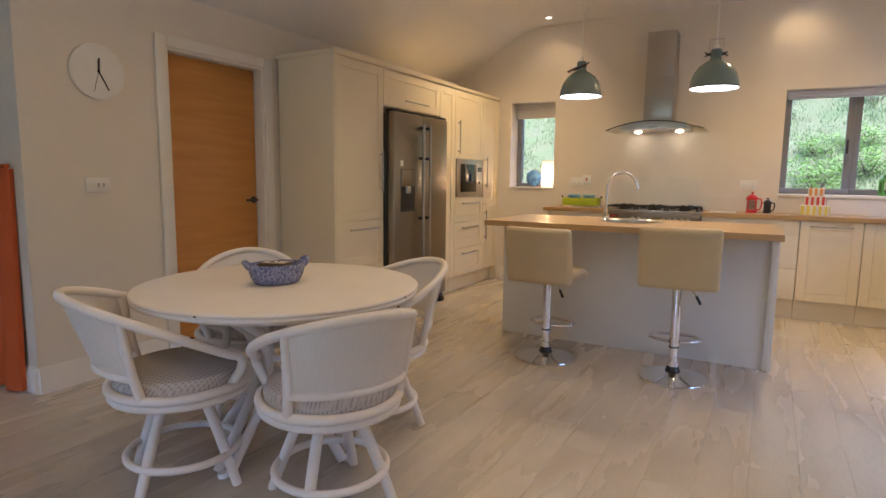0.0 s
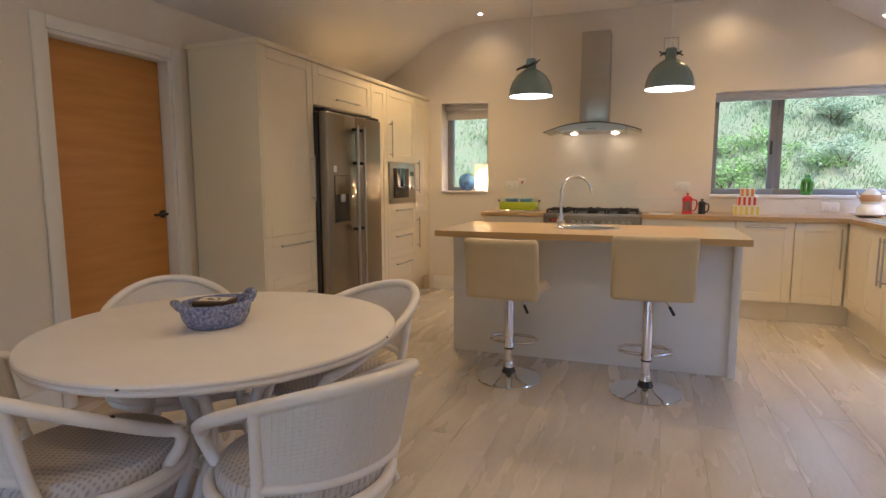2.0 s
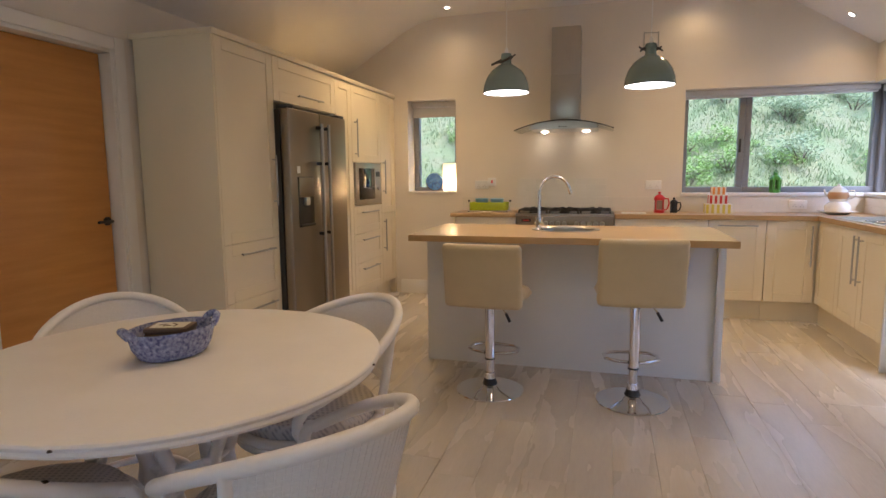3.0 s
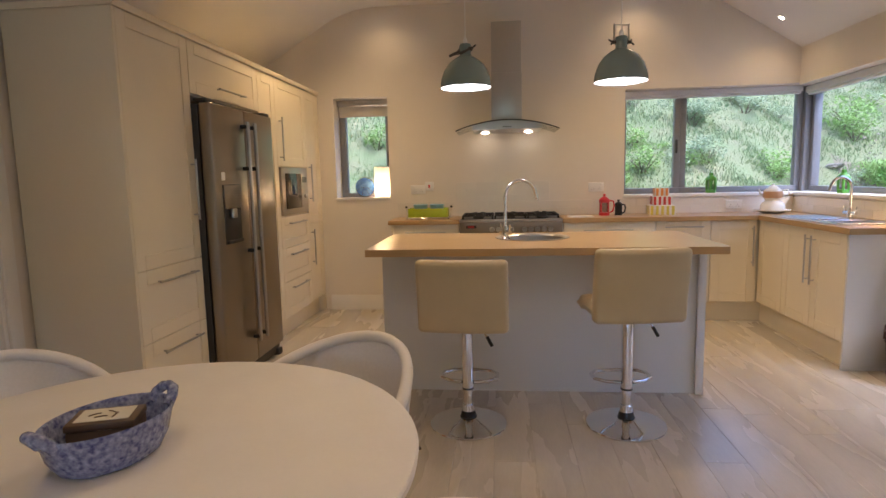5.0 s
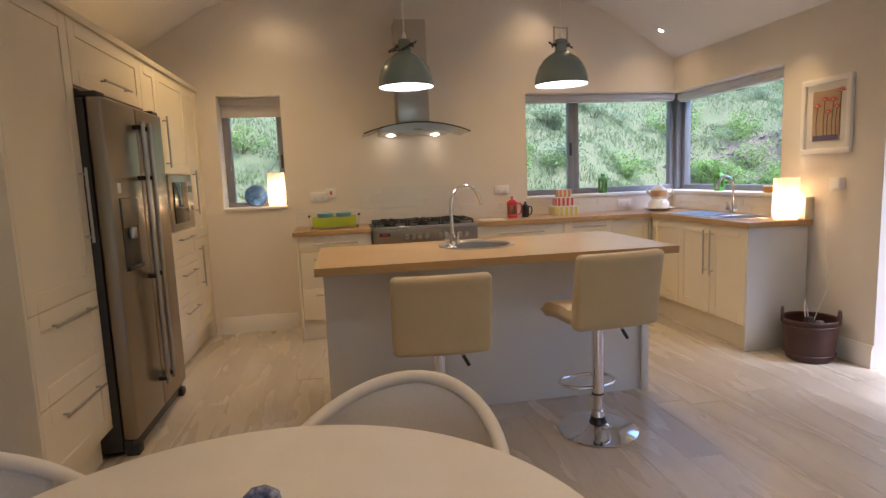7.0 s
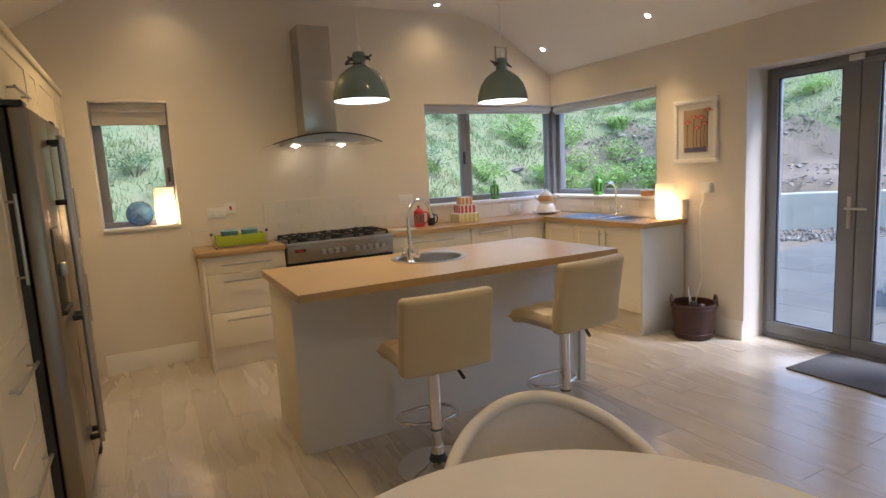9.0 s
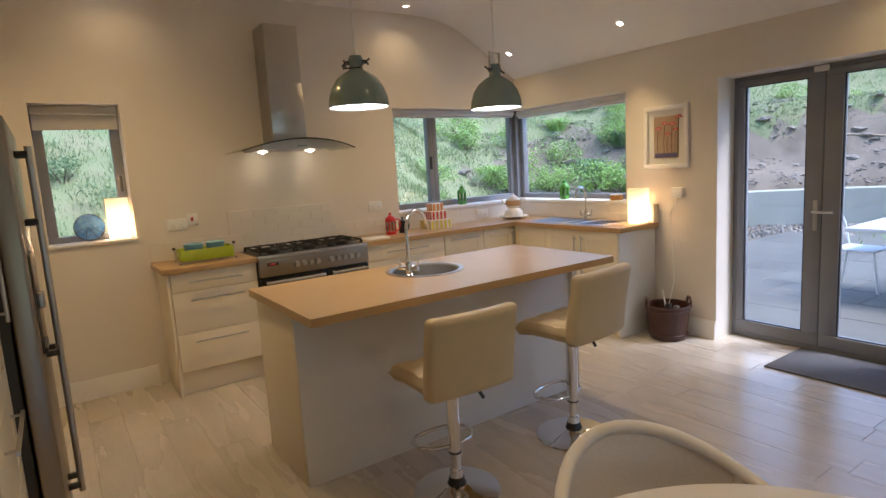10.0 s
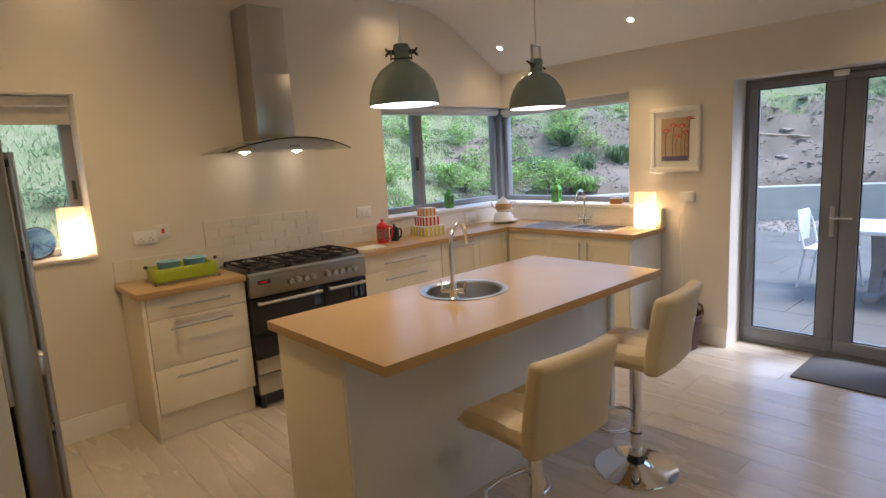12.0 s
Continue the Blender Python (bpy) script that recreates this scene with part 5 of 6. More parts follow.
z0 = WT + 0.1125
tp = thing("teapot", (tx, ty, z0), "cream teapot with an amber painted panel", "teapot")
part("body", lathe([(0.0000, 0.0000), (0.0576, 0.0000), (0.0720, 0.0216), (0.0792, 0.0540), (0.0720, 0.0900), (0.0504, 0.1104), (0.0000, 0.1128)], (tx, ty, z0), 32), M_PORC, tp)
part("painted_panel", lathe([(0.0738, 0.0240), (0.0806, 0.0540), (0.0750, 0.0816)], (tx, ty, z0), 32), M_AMBER, tp)
part("lid", lathe([(0.0000, 0.1536), (0.0120, 0.1500), (0.0120, 0.1380), (0.0360, 0.1248), (0.0504, 0.1128), (0.0000, 0.1128)], (tx, ty, z0), 24), M_PORC, tp)
dv = Vector((0.72, -0.69, 0))
o = Vector((tx, ty, z0))
part("handle", tube([o + dv * 0.0696 + Vector((0, 0, 0.0900)), o + dv * 0.1200 + Vector((0, 0, 0.0984)), o + dv * 0.1344 + Vector((0, 0, 0.0600)), o + dv * 0.1080 + Vector((0, 0, 0.0264)), o + dv * 0.0720 + Vector((0, 0, 0.0240))], 0.006, 8), M_PORC, tp)
part("spout", tube([o - dv * 0.0660 + Vector((0, 0, 0.0360)), o - dv * 0.1020 + Vector((0, 0, 0.0600)), o - dv * 0.1200 + Vector((0, 0, 0.1020))], [0.014, 0.010, 0.007], 10), M_PORC, tp)

# green lanterns on the sill
M_LGREEN = material("green_enamel", (0.10, 0.33, 0.05), 0.35, bump=0)


def lantern(x, y, z):
    t = thing("lantern", (x, y, z), "small apple-green metal tealight lantern", "lantern", "lanterns on the sill")
    part("base", lathe([(0, 0), (0.047, 0), (0.049, 0.012), (0.046, 0.03), (0, 0.03)], (x, y, z), 6), M_LGREEN, t)
    for k in range(6):
        a = 2 * math.pi * k / 6
        part("post", tube([(x + 0.041 * math.cos(a), y + 0.041 * math.sin(a), z + 0.028), (x + 0.041 * math.cos(a), y + 0.041 * math.sin(a), z + 0.128)], 0.010, 6), M_LGREEN, t)
    part("glass", lathe([(0.035, 0.03), (0.035, 0.125)], (x, y, z), 6), M_JUGGLASS, t)
    part("roof", lathe([(0.0, 0.192), (0.020, 0.190), (0.021, 0.166), (0.030, 0.160), (0.052, 0.136), (0.053, 0.120), (0, 0.120)], (x, y, z), 6), M_LGREEN, t)
    part("ring", tube([(x + 0.013 * math.cos(a), y, z + 0.200 + 0.013 * math.sin(a)) for a in (2 * math.pi * k / 14 for k in range(14))], 0.0025, 6, True), M_LGREEN, t)


lantern(1.03, YB + 0.10, SILL)
lantern(XR + 0.08, 6.13, SILL)
M_WICKER = material("orange_ceramic", (0.50, 0.24, 0.07), 0.4)
pt = thing("ramekin", (XR + 0.06, 5.46, SILL), "small round tan pot on the window sill", "pot")
part("body", lathe([(0, 0), (0.052, 0), (0.058, 0.006), (0.060, 0.045), (0.056, 0.05), (0.052, 0.045), (0.05, 0.01), (0, 0.01)], (XR + 0.06, 5.46, SILL), 28), M_WICKER, pt)
part("lip", tube([(XR + 0.06 + 0.057 * math.cos(a), 5.46 + 0.057 * math.sin(a), SILL + 0.05) for a in (2 * math.pi * k / 28 for k in range(28))], 0.004, 8, True), M_PORC, pt)

# table lamps: glowing paper columns
M_SHADE = bpy.data.materials.new("paper_shade")
M_SHADE.use_nodes = True
_n, _l = M_SHADE.node_tree.nodes, M_SHADE.node_tree.links
_t, _d, _m = _n.new("ShaderNodeBsdfTranslucent"), _n.new("ShaderNodeBsdfDiffuse"), _n.new("ShaderNodeMixShader")
_t.inputs[0].default_value, _d.inputs[0].default_value, _m.inputs[0].default_value = (0.95, 0.86, 0.72, 1), (0.85, 0.80, 0.74, 1), 0.35
_l.new(_t.outputs[0], _m.inputs[1]), _l.new(_d.outputs[0], _m.inputs[2]), _l.new(_m.outputs[0], _n["Material Output"].inputs[0])


def paper_lamp(x, y, z, r, h, watts, label):
    t = thing("table_lamp", (x, y, z), label, "lamp", "paper lamps")
    part("shade", lathe([(r, 0.012), (r, h), (r - 0.002, h), (r - 0.002, 0.012), (r, 0.012)], (x, y, z), 32), M_SHADE, t, "glowing white paper column")
    part("base", lathe([(0, 0), (r * 0.9, 0), (r * 0.9, 0.012), (0, 0.012)], (x, y, z), 24), M_PLASTIC, t)
    part("stem", tube([(x, y, z + 0.012), (x, y, z + h * 0.22)], 0.012, 10), M_PLASTIC, t)
    part("bulb", lathe([(0, h * 0.22), (0.012, h * 0.22), (0.026, h * 0.30), (0.030, h * 0.36), (0.022, h * 0.43), (0, h * 0.45)], (x, y, z), 16), M_LAMPBULB, t)
    lamp("table_lamp_light", "POINT", (x, y, z + h * 0.36), (x, y, 0), watts, (1.0, 0.66, 0.34), 0.04)


M_LAMPBULB = glow("lamp_bulb", (1.0, 0.80, 0.52), 30.0)
paper_lamp(1.60, 5.075, WT, 0.084, 0.30, LAMPW, "small white paper column lamp, lit, on the worktop end")
paper_lamp(-2.150, YB + 0.085, SILL + 0.022, 0.076, 0.30, LAMPW, "small white paper column lamp, lit, on the window sill")
# decorated glass plate leaning in the small window
M_BLUEG = material("blue_glass", (0.03, 0.12, 0.50), 0.15, second=(0.22, 0.45, 0.80), scale=18, fine=60, bump=0)
M_GOLDG = material("yellow_glass", (0.70, 0.45, 0.05), 0.2)
dp = thing("decorative_plate", (-2.34, YB + 0.13, SILL + 0.022), "round blue stained glass plate with a yellow patch", "plate")
ry = YB + 0.13
part("disc", tube([(-2.34, ry, SILL + 0.022 + 0.098), (-2.34, ry + 0.008, SILL + 0.022 + 0.101)], 0.096, 36), M_BLUEG, dp)
part("rim", tube([(-2.34 + 0.096 * math.cos(a), ry + 0.004, SILL + 0.122 + 0.096 * math.sin(a)) for a in (2 * math.pi * k / 36 for k in range(36))], 0.004, 6, True), M_DARK, dp)
part("patch", prism([(-2.325, SILL + 0.165), (-2.27, SILL + 0.175), (-2.262, SILL + 0.145), (-2.325, SILL + 0.148)], "y", ry - 0.003, ry - 0.0008), M_GOLDG, dp)
for a0, a1 in ((20, 170), (200, 330), (70, 250), (110, 300)):
    part("lead_line", tube([(-2.34 + 0.094 * math.cos(radians(a0)), ry - 0.001, SILL + 0.122 + 0.094 * math.sin(radians(a0))), (-2.34 + 0.02 * math.cos(radians(a0 + 60)), ry - 0.001, SILL + 0.122 + 0.02), (-2.34 + 0.094 * math.cos(radians(a1)), ry - 0.001, SILL + 0.122 + 0.094 * math.sin(radians(a1)))], 0.0018, 5), M_DARK, dp)

# lime dish with blue pots on a wire rack
M_LIME = material("lime_ceramic", (0.42, 0.52, 0.02), 0.25, bump=0)
M_AQUA = material("aqua_ceramic", (0.28, 0.52, 0.66), 0.3, bump=0)
qx, qy = -1.645, 6.50
wr = thing("wire_rack", (qx, qy, WT), "low dark wire rack with ball feet", "rack")
part("rack_frame", tube([(qx + u, qy + v, WT + 0.012) for u, v in rounded(-0.205, 0.205, -0.11, 0.11, 0.02)], 0.003, 6, True), M_STEEL, wr)
for k in range(9):
    u = -0.16 + 0.04 * k
    part("wire", tube([(qx + u, qy - 0.10, WT + 0.012), (qx + u, qy + 0.10, WT + 0.012)], 0.002, 5), M_STEEL, wr)
for u in (-0.205, 0.205):
    part("upright", tube([(qx + u, qy, WT + 0.012), (qx + u * 1.04, qy, WT + 0.10)], 0.003, 6), M_STEEL, wr)
    part("knob", lathe([(0, 0), (0.010, 0.004), (0.013, 0.012), (0.010, 0.02), (0, 0.024)], (qx + u * 1.04, qy, WT + 0.098), 12), M_DARK, wr)
    for v in (-0.10, 0.10):
        part("foot", lathe([(0, 0), (0.006, 0.002), (0.006, 0.012), (0, 0.012)], (qx + u * 0.95, qy + v * 0.95, WT), 10), M_DARK, wr)
ld = thing("baking_dish", (qx, qy, WT + 0.015), "lime green rectangular ceramic baking dish", "dish")
part("bottom", prism(rounded(qx - 0.175, qx + 0.175, qy - 0.085, qy + 0.085, 0.025), "z", WT + 0.015, WT + 0.022), M_LIME, ld)
for x0, x1, y0, y1 in ((-0.185, 0.185, -0.095, -0.085), (-0.185, 0.185, 0.085, 0.095), (-0.185, -0.175, -0.085, 0.085), (0.175, 0.185, -0.085, 0.085)):
    part("side", block(qx + x0, qx + x1, qy + y0, qy + y1, WT + 0.016, WT + 0.098, 0.003), M_LIME, ld)
for u in (-0.078, 0.078):
    rm = thing("ramekin", (qx + u, qy, WT + 0.022), "aqua blue ceramic ramekin in the lime dish", "ramekin", "aqua ramekins")
    part("bowl", lathe([(0, 0), (0.046, 0), (0.058, 0.02), (0.066, 0.102), (0.071, 0.108), (0.066, 0.112), (0.060, 0.104), (0.045, 0.012), (0, 0.01)], (qx + u, qy, WT + 0.0225), 28), M_AQUA, rm)

# white chopping board on the worktop
tagged(part("chopping_board", prism(rounded(-0.36, -0.14, 6.34, 6.50, 0.02), "z", WT + 0.0005, WT + 0.009), M_PLASTIC), "thin white board lying by the range", "board")
# small upstand behind the lamp
tagged(part("upstand", block(1.665, XR - 0.001, 4.969, 4.986, WT + 0.0005, WT + 0.16, 0.002), M_CREAM), "short cream upstand at the worktop's end", "upstand")

# ---- far left corner: orange screen ----
M_ORANGE = material("orange_cloth", (0.62, 0.11, 0.02), 0.75, scale=4, fine=200, bump=0.15)
oc = thing("orange_curtain", (-3.9, 1.80, 0), "burnt orange floor-length cloth hanging in the corner", "curtain")
cb = bmesh.new()
prev = None
for k in range(25):
    x = -4.25 + k * 0.034
    y = 1.842 + 0.018 * math.sin(k * 1.1)
    cur = [cb.verts.new(q) for q in ((x, y, 0.012), (x, y + 0.02, 1.25), (x, y + 0.045, 1.25), (x, y + 0.025, 0.012))]
    if prev:
        for i in range(4):
            cb.faces.new((prev[i], prev[(i + 1) % 4], cur[(i + 1) % 4], cur[i]))
    else:
        cb.faces.new(cur[::-1])
    prev = cur
cb.faces.new(prev)
part("cloth", cb, M_ORANGE, oc)
part("rail", tube([(-4.27, 1.862, 1.262), (-3.40, 1.862, 1.262)], 0.012, 10), M_ORANGE, oc)

# ---- garden ----
def smoothstep(a, b, v):
    t = max(0.0, min(1.0, (v - a) / (b - a)))
    return t * t * (3 - 2 * t)


GCX, GCY, GZ = 3.0, 2.0, -0.12


def bank_edge(ang):
    """Distance from the patio's centre to the foot of the bank."""
    if ang < -60 or ang > 170:
        return 22.0
    if ang > 90:
        return min(22.0, 6.9 / max(0.2, math.sin(radians(ang))))
    return 9.0 - 2.1 * smoothstep(62, 90, ang) + 13 * smoothstep(-40, -60, ang)


def ground_z(x, y):
    dx, dy = x - GCX, y - GCY
    r, ang = math.hypot(dx, dy), math.degrees(math.atan2(dy, dx))
    d = r - bank_edge(ang)
    n = noise.noise(Vector((x * 0.35, y * 0.35, 0))) * 0.5 + noise.noise(Vector((x * 1.3, y * 1.3, 3))) * 0.16
    if d < 0:
        return GZ + 0.012 * n
    steep = 0.30 + 0.38 * smoothstep(60, 95, ang)
    step = 0.62 * (1 - smoothstep(60, 80, ang))
    z = GZ + step * smoothstep(0.50, 0.62, d) + steep * d + 0.9 * smoothstep(2.2, 3.4, d) * (1 - smoothstep(60, 95, ang))
    z = z + n * min(1.0, d * 0.5)
    return min(z, 11 + n) if d < 45 else max(GZ, 11 + n - (d - 45) * 0.2)


M_GROUND = material("garden_earth", (0.21, 0.17, 0.125), 0.95, second=(0.095, 0.078, 0.056), scale=1.7, fine=22, bump=1.0)
M_MEADOW = material("meadow", (0.13, 0.175, 0.07), 0.95, second=(0.20, 0.19, 0.105), scale=2.6, fine=26, bump=1.0)
xs = [-260, -150, -90, -55, -35, -24, -17] + [-13 + 0.45 * k for k in range(96)] + [32, 36, 42, 52, 70, 110, 180, 260]
ys = [-260, -150, -80, -45, -28, -18] + [-12 + 0.45 * k for k in range(82)] + [27, 31, 37, 46, 60, 90, 150, 260]
gb = bmesh.new()
gv = [[gb.verts.new((x, y, ground_z(x, y))) for y in ys] for x in xs]
for i in range(len(xs) - 1):
    for j in range(len(ys) - 1):
        gb.faces.new((gv[i][j], gv[i + 1][j], gv[i + 1][j + 1], gv[i][j + 1]))
gnd = structure("ground", gb, M_GROUND, "sloping garden bank of earth and rough grass", "ground")
gnd.data.materials.append(M_MEADOW)
for f in gnd.data.polygons:
    c = f.center
    ang = math.degrees(math.atan2(c.y - GCY, c.x - GCX))
    d = math.hypot(c.x - GCX, c.y - GCY) - bank_edge(ang)
    if ang > 74 + 8 * noise.noise(c * 0.8) or ang < -45 or d > 3.3 + 1.2 * noise.noise(c * 0.7):
        f.material_index = 1

M_PAVE = material("wet_paving", (0.13, 0.124, 0.10), 0.6, second=(0.085, 0.08, 0.066), scale=1.5, fine=25, bump=0.03, rand=0.12)
pv = tagged(part("patio", block(2.08, 10.6, 0.0, 7.1, GZ - 0.06, GZ + 0.026), M_JOINT), "wet grey slate paved patio", "patio", kind="structure")
px = 2.09
row = 0
while px < 8.8:
    py = 0.02 - 0.3 * (row % 2)
    while py < 7.0:
        a, c = max(py, 0.01), min(py + 0.895, 7.08)
        if math.hypot(px + 0.3 - GCX, (a + c) / 2 - GCY) < 7.2 and c - a > 0.1:
            part("paving_slab", block(px, px + 0.595, a, c, GZ + 0.02, GZ + 0.042 + 0.004 * random.random(), 0.004, 1), M_PAVE, pv)
        py += 0.9
    px += 0.6
    row += 1

M_CONC = material("pale_concrete", (0.42, 0.41, 0.335), 0.85, second=(0.33, 0.33, 0.265), scale=2, fine=60, bump=0.15)
rw = bmesh.new()
prev = None
for k in range(49):
    a = radians(-42 + 112 * k / 48)
    def at(r, z):
        return rw.verts.new((GCX + r * math.cos(a), GCY + r * math.sin(a), z))
    cur = [at(8.92, GZ - 0.2), at(8.92, 0.60), at(8.94, 0.62), at(9.16, 0.62), at(9.18, 0.60), at(9.18, GZ - 0.2)]
    if prev:
        for i in range(6):
            rw.faces.new((prev[i], prev[(i + 1) % 6], cur[(i + 1) % 6], cur[i]))
    else:
        rw.faces.new(cur[::-1])
    prev = cur
rw.faces.new(prev)
tagged(part("retaining_wall", rw, M_CONC), "low curved pale concrete retaining wall", "wall", kind="structure")

# gravel strip before the wall
M_GRAVEL = material("gravel", (0.25, 0.23, 0.20), 0.9, second=(0.16, 0.148, 0.128), scale=8, fine=40, bump=0.4, island=0.35)
gr = bmesh.new()
rng = random.Random(4)
for k in range(2600):
    a, r = radians(rng.uniform(-35, 62)), rng.uniform(7.25, 8.9)
    x, y, s = GCX + r * math.cos(a), GCY + r * math.sin(a), rng.uniform(0.015, 0.05)
    m = Matrix.Translation((x, y, GZ + 0.02 + s * 0.2)) @ Euler((rng.random() * 6, rng.random() * 6, rng.random() * 6)).to_matrix().to_4x4() @ Matrix.Diagonal((s, s * rng.uniform(0.6, 1), s * rng.uniform(0.4, 0.8), 1))
    vs = [gr.verts.new(m @ Vector(q)) for q in ((1, 0, 0), (0, 1, 0), (-1, 0, 0), (0, -1, 0), (0, 0, 1), (0, 0, -1))]
    for i in range(4):
        gr.faces.new((vs[i], vs[(i + 1) % 4], vs[4]))
        gr.faces.new((vs[(i + 1) % 4], vs[i], vs[5]))
tagged(part("gravel", gr, M_GRAVEL, soft=False), "loose grey gravel before the low wall", "gravel", kind="stuff")

# rocks in the bank
M_ROCK = material("slate_rock", (0.27, 0.235, 0.195), 0.9, second=(0.19, 0.165, 0.135), scale=5, fine=40, stretch=(1, 1, 3), bump=0.7)
def rock(seed):
    b = bmesh.new()
    bmesh.ops.create_icosphere(b, subdivisions=3, radius=1.0)
    for v in b.verts:
        n = noise.noise(v.co * 1.4 + Vector((seed * 7, 0, 0))) * 0.45 + noise.noise(v.co * 4 + Vector((0, seed * 3, 0))) * 0.16
        v.co *= 1 + n
        v.co.z = round(v.co.z * 4) / 4 * 0.55 + v.co.z * 0.20
    t = part("rock", b, M_ROCK, soft=False)
    return tagged(t, "jagged dark slate rock set in the bank", "rock", "rocks in the bank")


rocks = [rock(k) for k in range(4)]
rng = random.Random(11)
n_used = 0
for k in range(95):
    if k < 58:
        ang, d = rng.uniform(-30, 62), rng.uniform(1.4, 3.8)
    else:
        ang, d = rng.uniform(55, 82), rng.uniform(0.2, 3.0)
    r = bank_edge(ang) + d
    x, y = GCX + r * math.cos(radians(ang)), GCY + r * math.sin(radians(ang))
    s = rng.uniform(0.05, 0.16)
    m = pose(x, y, ground_z(x, y) - 0.05 * s, rng.uniform(-15, 15), rng.uniform(-15, 15), rng.uniform(0, 360)) @ Matrix.Diagonal((s * 1.3, s, s * 0.55, 1))
    if n_used < 4:
        rocks[n_used].matrix_basis = m
    else:
        c = copy_thing(rocks[k % 4], Matrix())
        c.matrix_basis = m
    n_used += 1


# loose stones over the bare bank
st_ = bmesh.new()
rng = random.Random(14)
for k in range(5200):
    a, d = radians(rng.uniform(-30, 76)), 0.6 + 3.6 * rng.random()
    r = bank_edge(math.degrees(a)) + d
    x, y, s = GCX + r * math.cos(a), GCY + r * math.sin(a), rng.uniform(0.012, 0.05) * rng.uniform(0.5, 1.3)
    m = Matrix.Translation((x, y, ground_z(x, y))) @ Euler((rng.uniform(-0.5, 0.5), rng.uniform(-0.5, 0.5), rng.random() * 6)).to_matrix().to_4x4() @ Matrix.Diagonal((s * 1.4, s, s * 0.55, 1))
    vs = [st_.verts.new(m @ Vector(q)) for q in ((1, 0.2, 0), (0.1, 1, 0), (-1, 0.1, 0), (0, -1, 0), (0.2, 0, 1), (0, 0, -1))]
    for i in range(4):
        st_.faces.new((vs[i], vs[(i + 1) % 4], vs[4]))
        st_.faces.new((vs[(i + 1) % 4], vs[i], vs[5]))
tagged(part("stones", st_, M_ROCK, soft=False), "loose slate stones scattered over the bank", "stones", kind="stuff")


def leaf_material(name, colour, second):
    m = material(name, colour, 0.6, second=second, scale=3, fine=20, bump=0, island=0.35)
    n, l = m.node_tree.nodes, m.node_tree.links
    p = n["Principled BSDF"]
    tr, mix = n.new("ShaderNodeBsdfTranslucent"), n.new("ShaderNodeMixShader")
    tr.inputs[0].default_value = (*[min(1, c * 1.3) for c in colour], 1)
    mix.inputs[0].default_value = 0.3
    l.new(p.outputs[0], mix.inputs[1]), l.new(tr.outputs[0], mix.inputs[2])
    l.new(mix.outputs[0], n["Material Output"].inputs[0])
    return m


M_LEAF = [leaf_material("leaf_bright", (0.25, 0.39, 0.10), (0.19, 0.32, 0.08)), leaf_material("leaf_deep", (0.13, 0.21, 0.09), (0.095, 0.16, 0.07)), leaf_material("leaf_grey", (0.30, 0.37, 0.22), (0.24, 0.31, 0.17))]
M_TWIG = material("twig", (0.10, 0.07, 0.045), 0.9)


def shrub(seed, mat, spiky):
    """A low shrub about a metre across: stems and many small leaves in uneven clumps."""
    rg_ = random.Random(seed)
    t = thing("shrub", (0, 0, 0), "tufted strap-leaved green plant on the bank" if spiky else "leafy green shrub growing on the bank", "shrub", "shrubs on the bank")
    st = bmesh.new()
    for k in range(6):
        a = 2 * math.pi * k / 6 + rg_.random()
        tube([(0, 0, -0.05), (0.15 * math.cos(a), 0.15 * math.sin(a), 0.22), (0.32 * math.cos(a), 0.32 * math.sin(a), 0.42)], [0.02, 0.012, 0.005], 5, bm=st)
    part("stems", st, M_TWIG, t, world_space=False)
    b = bmesh.new()
    if spiky:
        for k in range(340):
            a, lean, ln = rg_.uniform(0, 2 * math.pi), rg_.uniform(0.05, 1.0), rg_.uniform(0.35, 0.75)
            o = Vector((rg_.gauss(0, 0.10), rg_.gauss(0, 0.10), 0))
            d = Vector((math.cos(a), math.sin(a), 0))
            w = Vector((-d.y, d.x, 0)) * 0.013
            p0, p1, p2 = o, o + d * ln * 0.45 * lean + Vector((0, 0, ln * 0.75)), o + d * ln * 0.95 * lean + Vector((0, 0, ln * (0.85 - 0.4 * lean)))
            v = [b.verts.new(q) for q in (p0 - w, p0 + w, p1 + w, p1 - w, p2)]
            b.faces.new((v[0], v[1], v[2], v[3])), b.faces.new((v[3], v[2], v[4]))
    else:
        clumps = [(Vector((rg_.gauss(0, 0.27), rg_.gauss(0, 0.27), rg_.uniform(0.15, 0.62))), rg_.uniform(0.12, 0.26)) for _ in range(16)]
        for c, r in clumps:
            for k in range(46):
                v0 = c + Vector((rg_.gauss(0, 1), rg_.gauss(0, 1), rg_.gauss(0, 0.8))).normalized() * r * rg_.uniform(0.6, 1.1)
                e = Euler((rg_.uniform(-0.9, 0.9), rg_.uniform(-0.9, 0.9), rg_.uniform(0, 6.28))).to_matrix()
                s = rg_.uniform(0.022, 0.05)
                v = [b.verts.new(v0 + e @ Vector(q)) for q in ((0, -s, 0), (s * 0.5, 0, s * 0.12), (0, s, 0), (-s * 0.5, 0, s * 0.12))]
                b.faces.new((v[0], v[1], v[2])), b.faces.new((v[0], v[2], v[3]))
    part("crown", b, mat, t, world_space=False, soft=False)
    return t


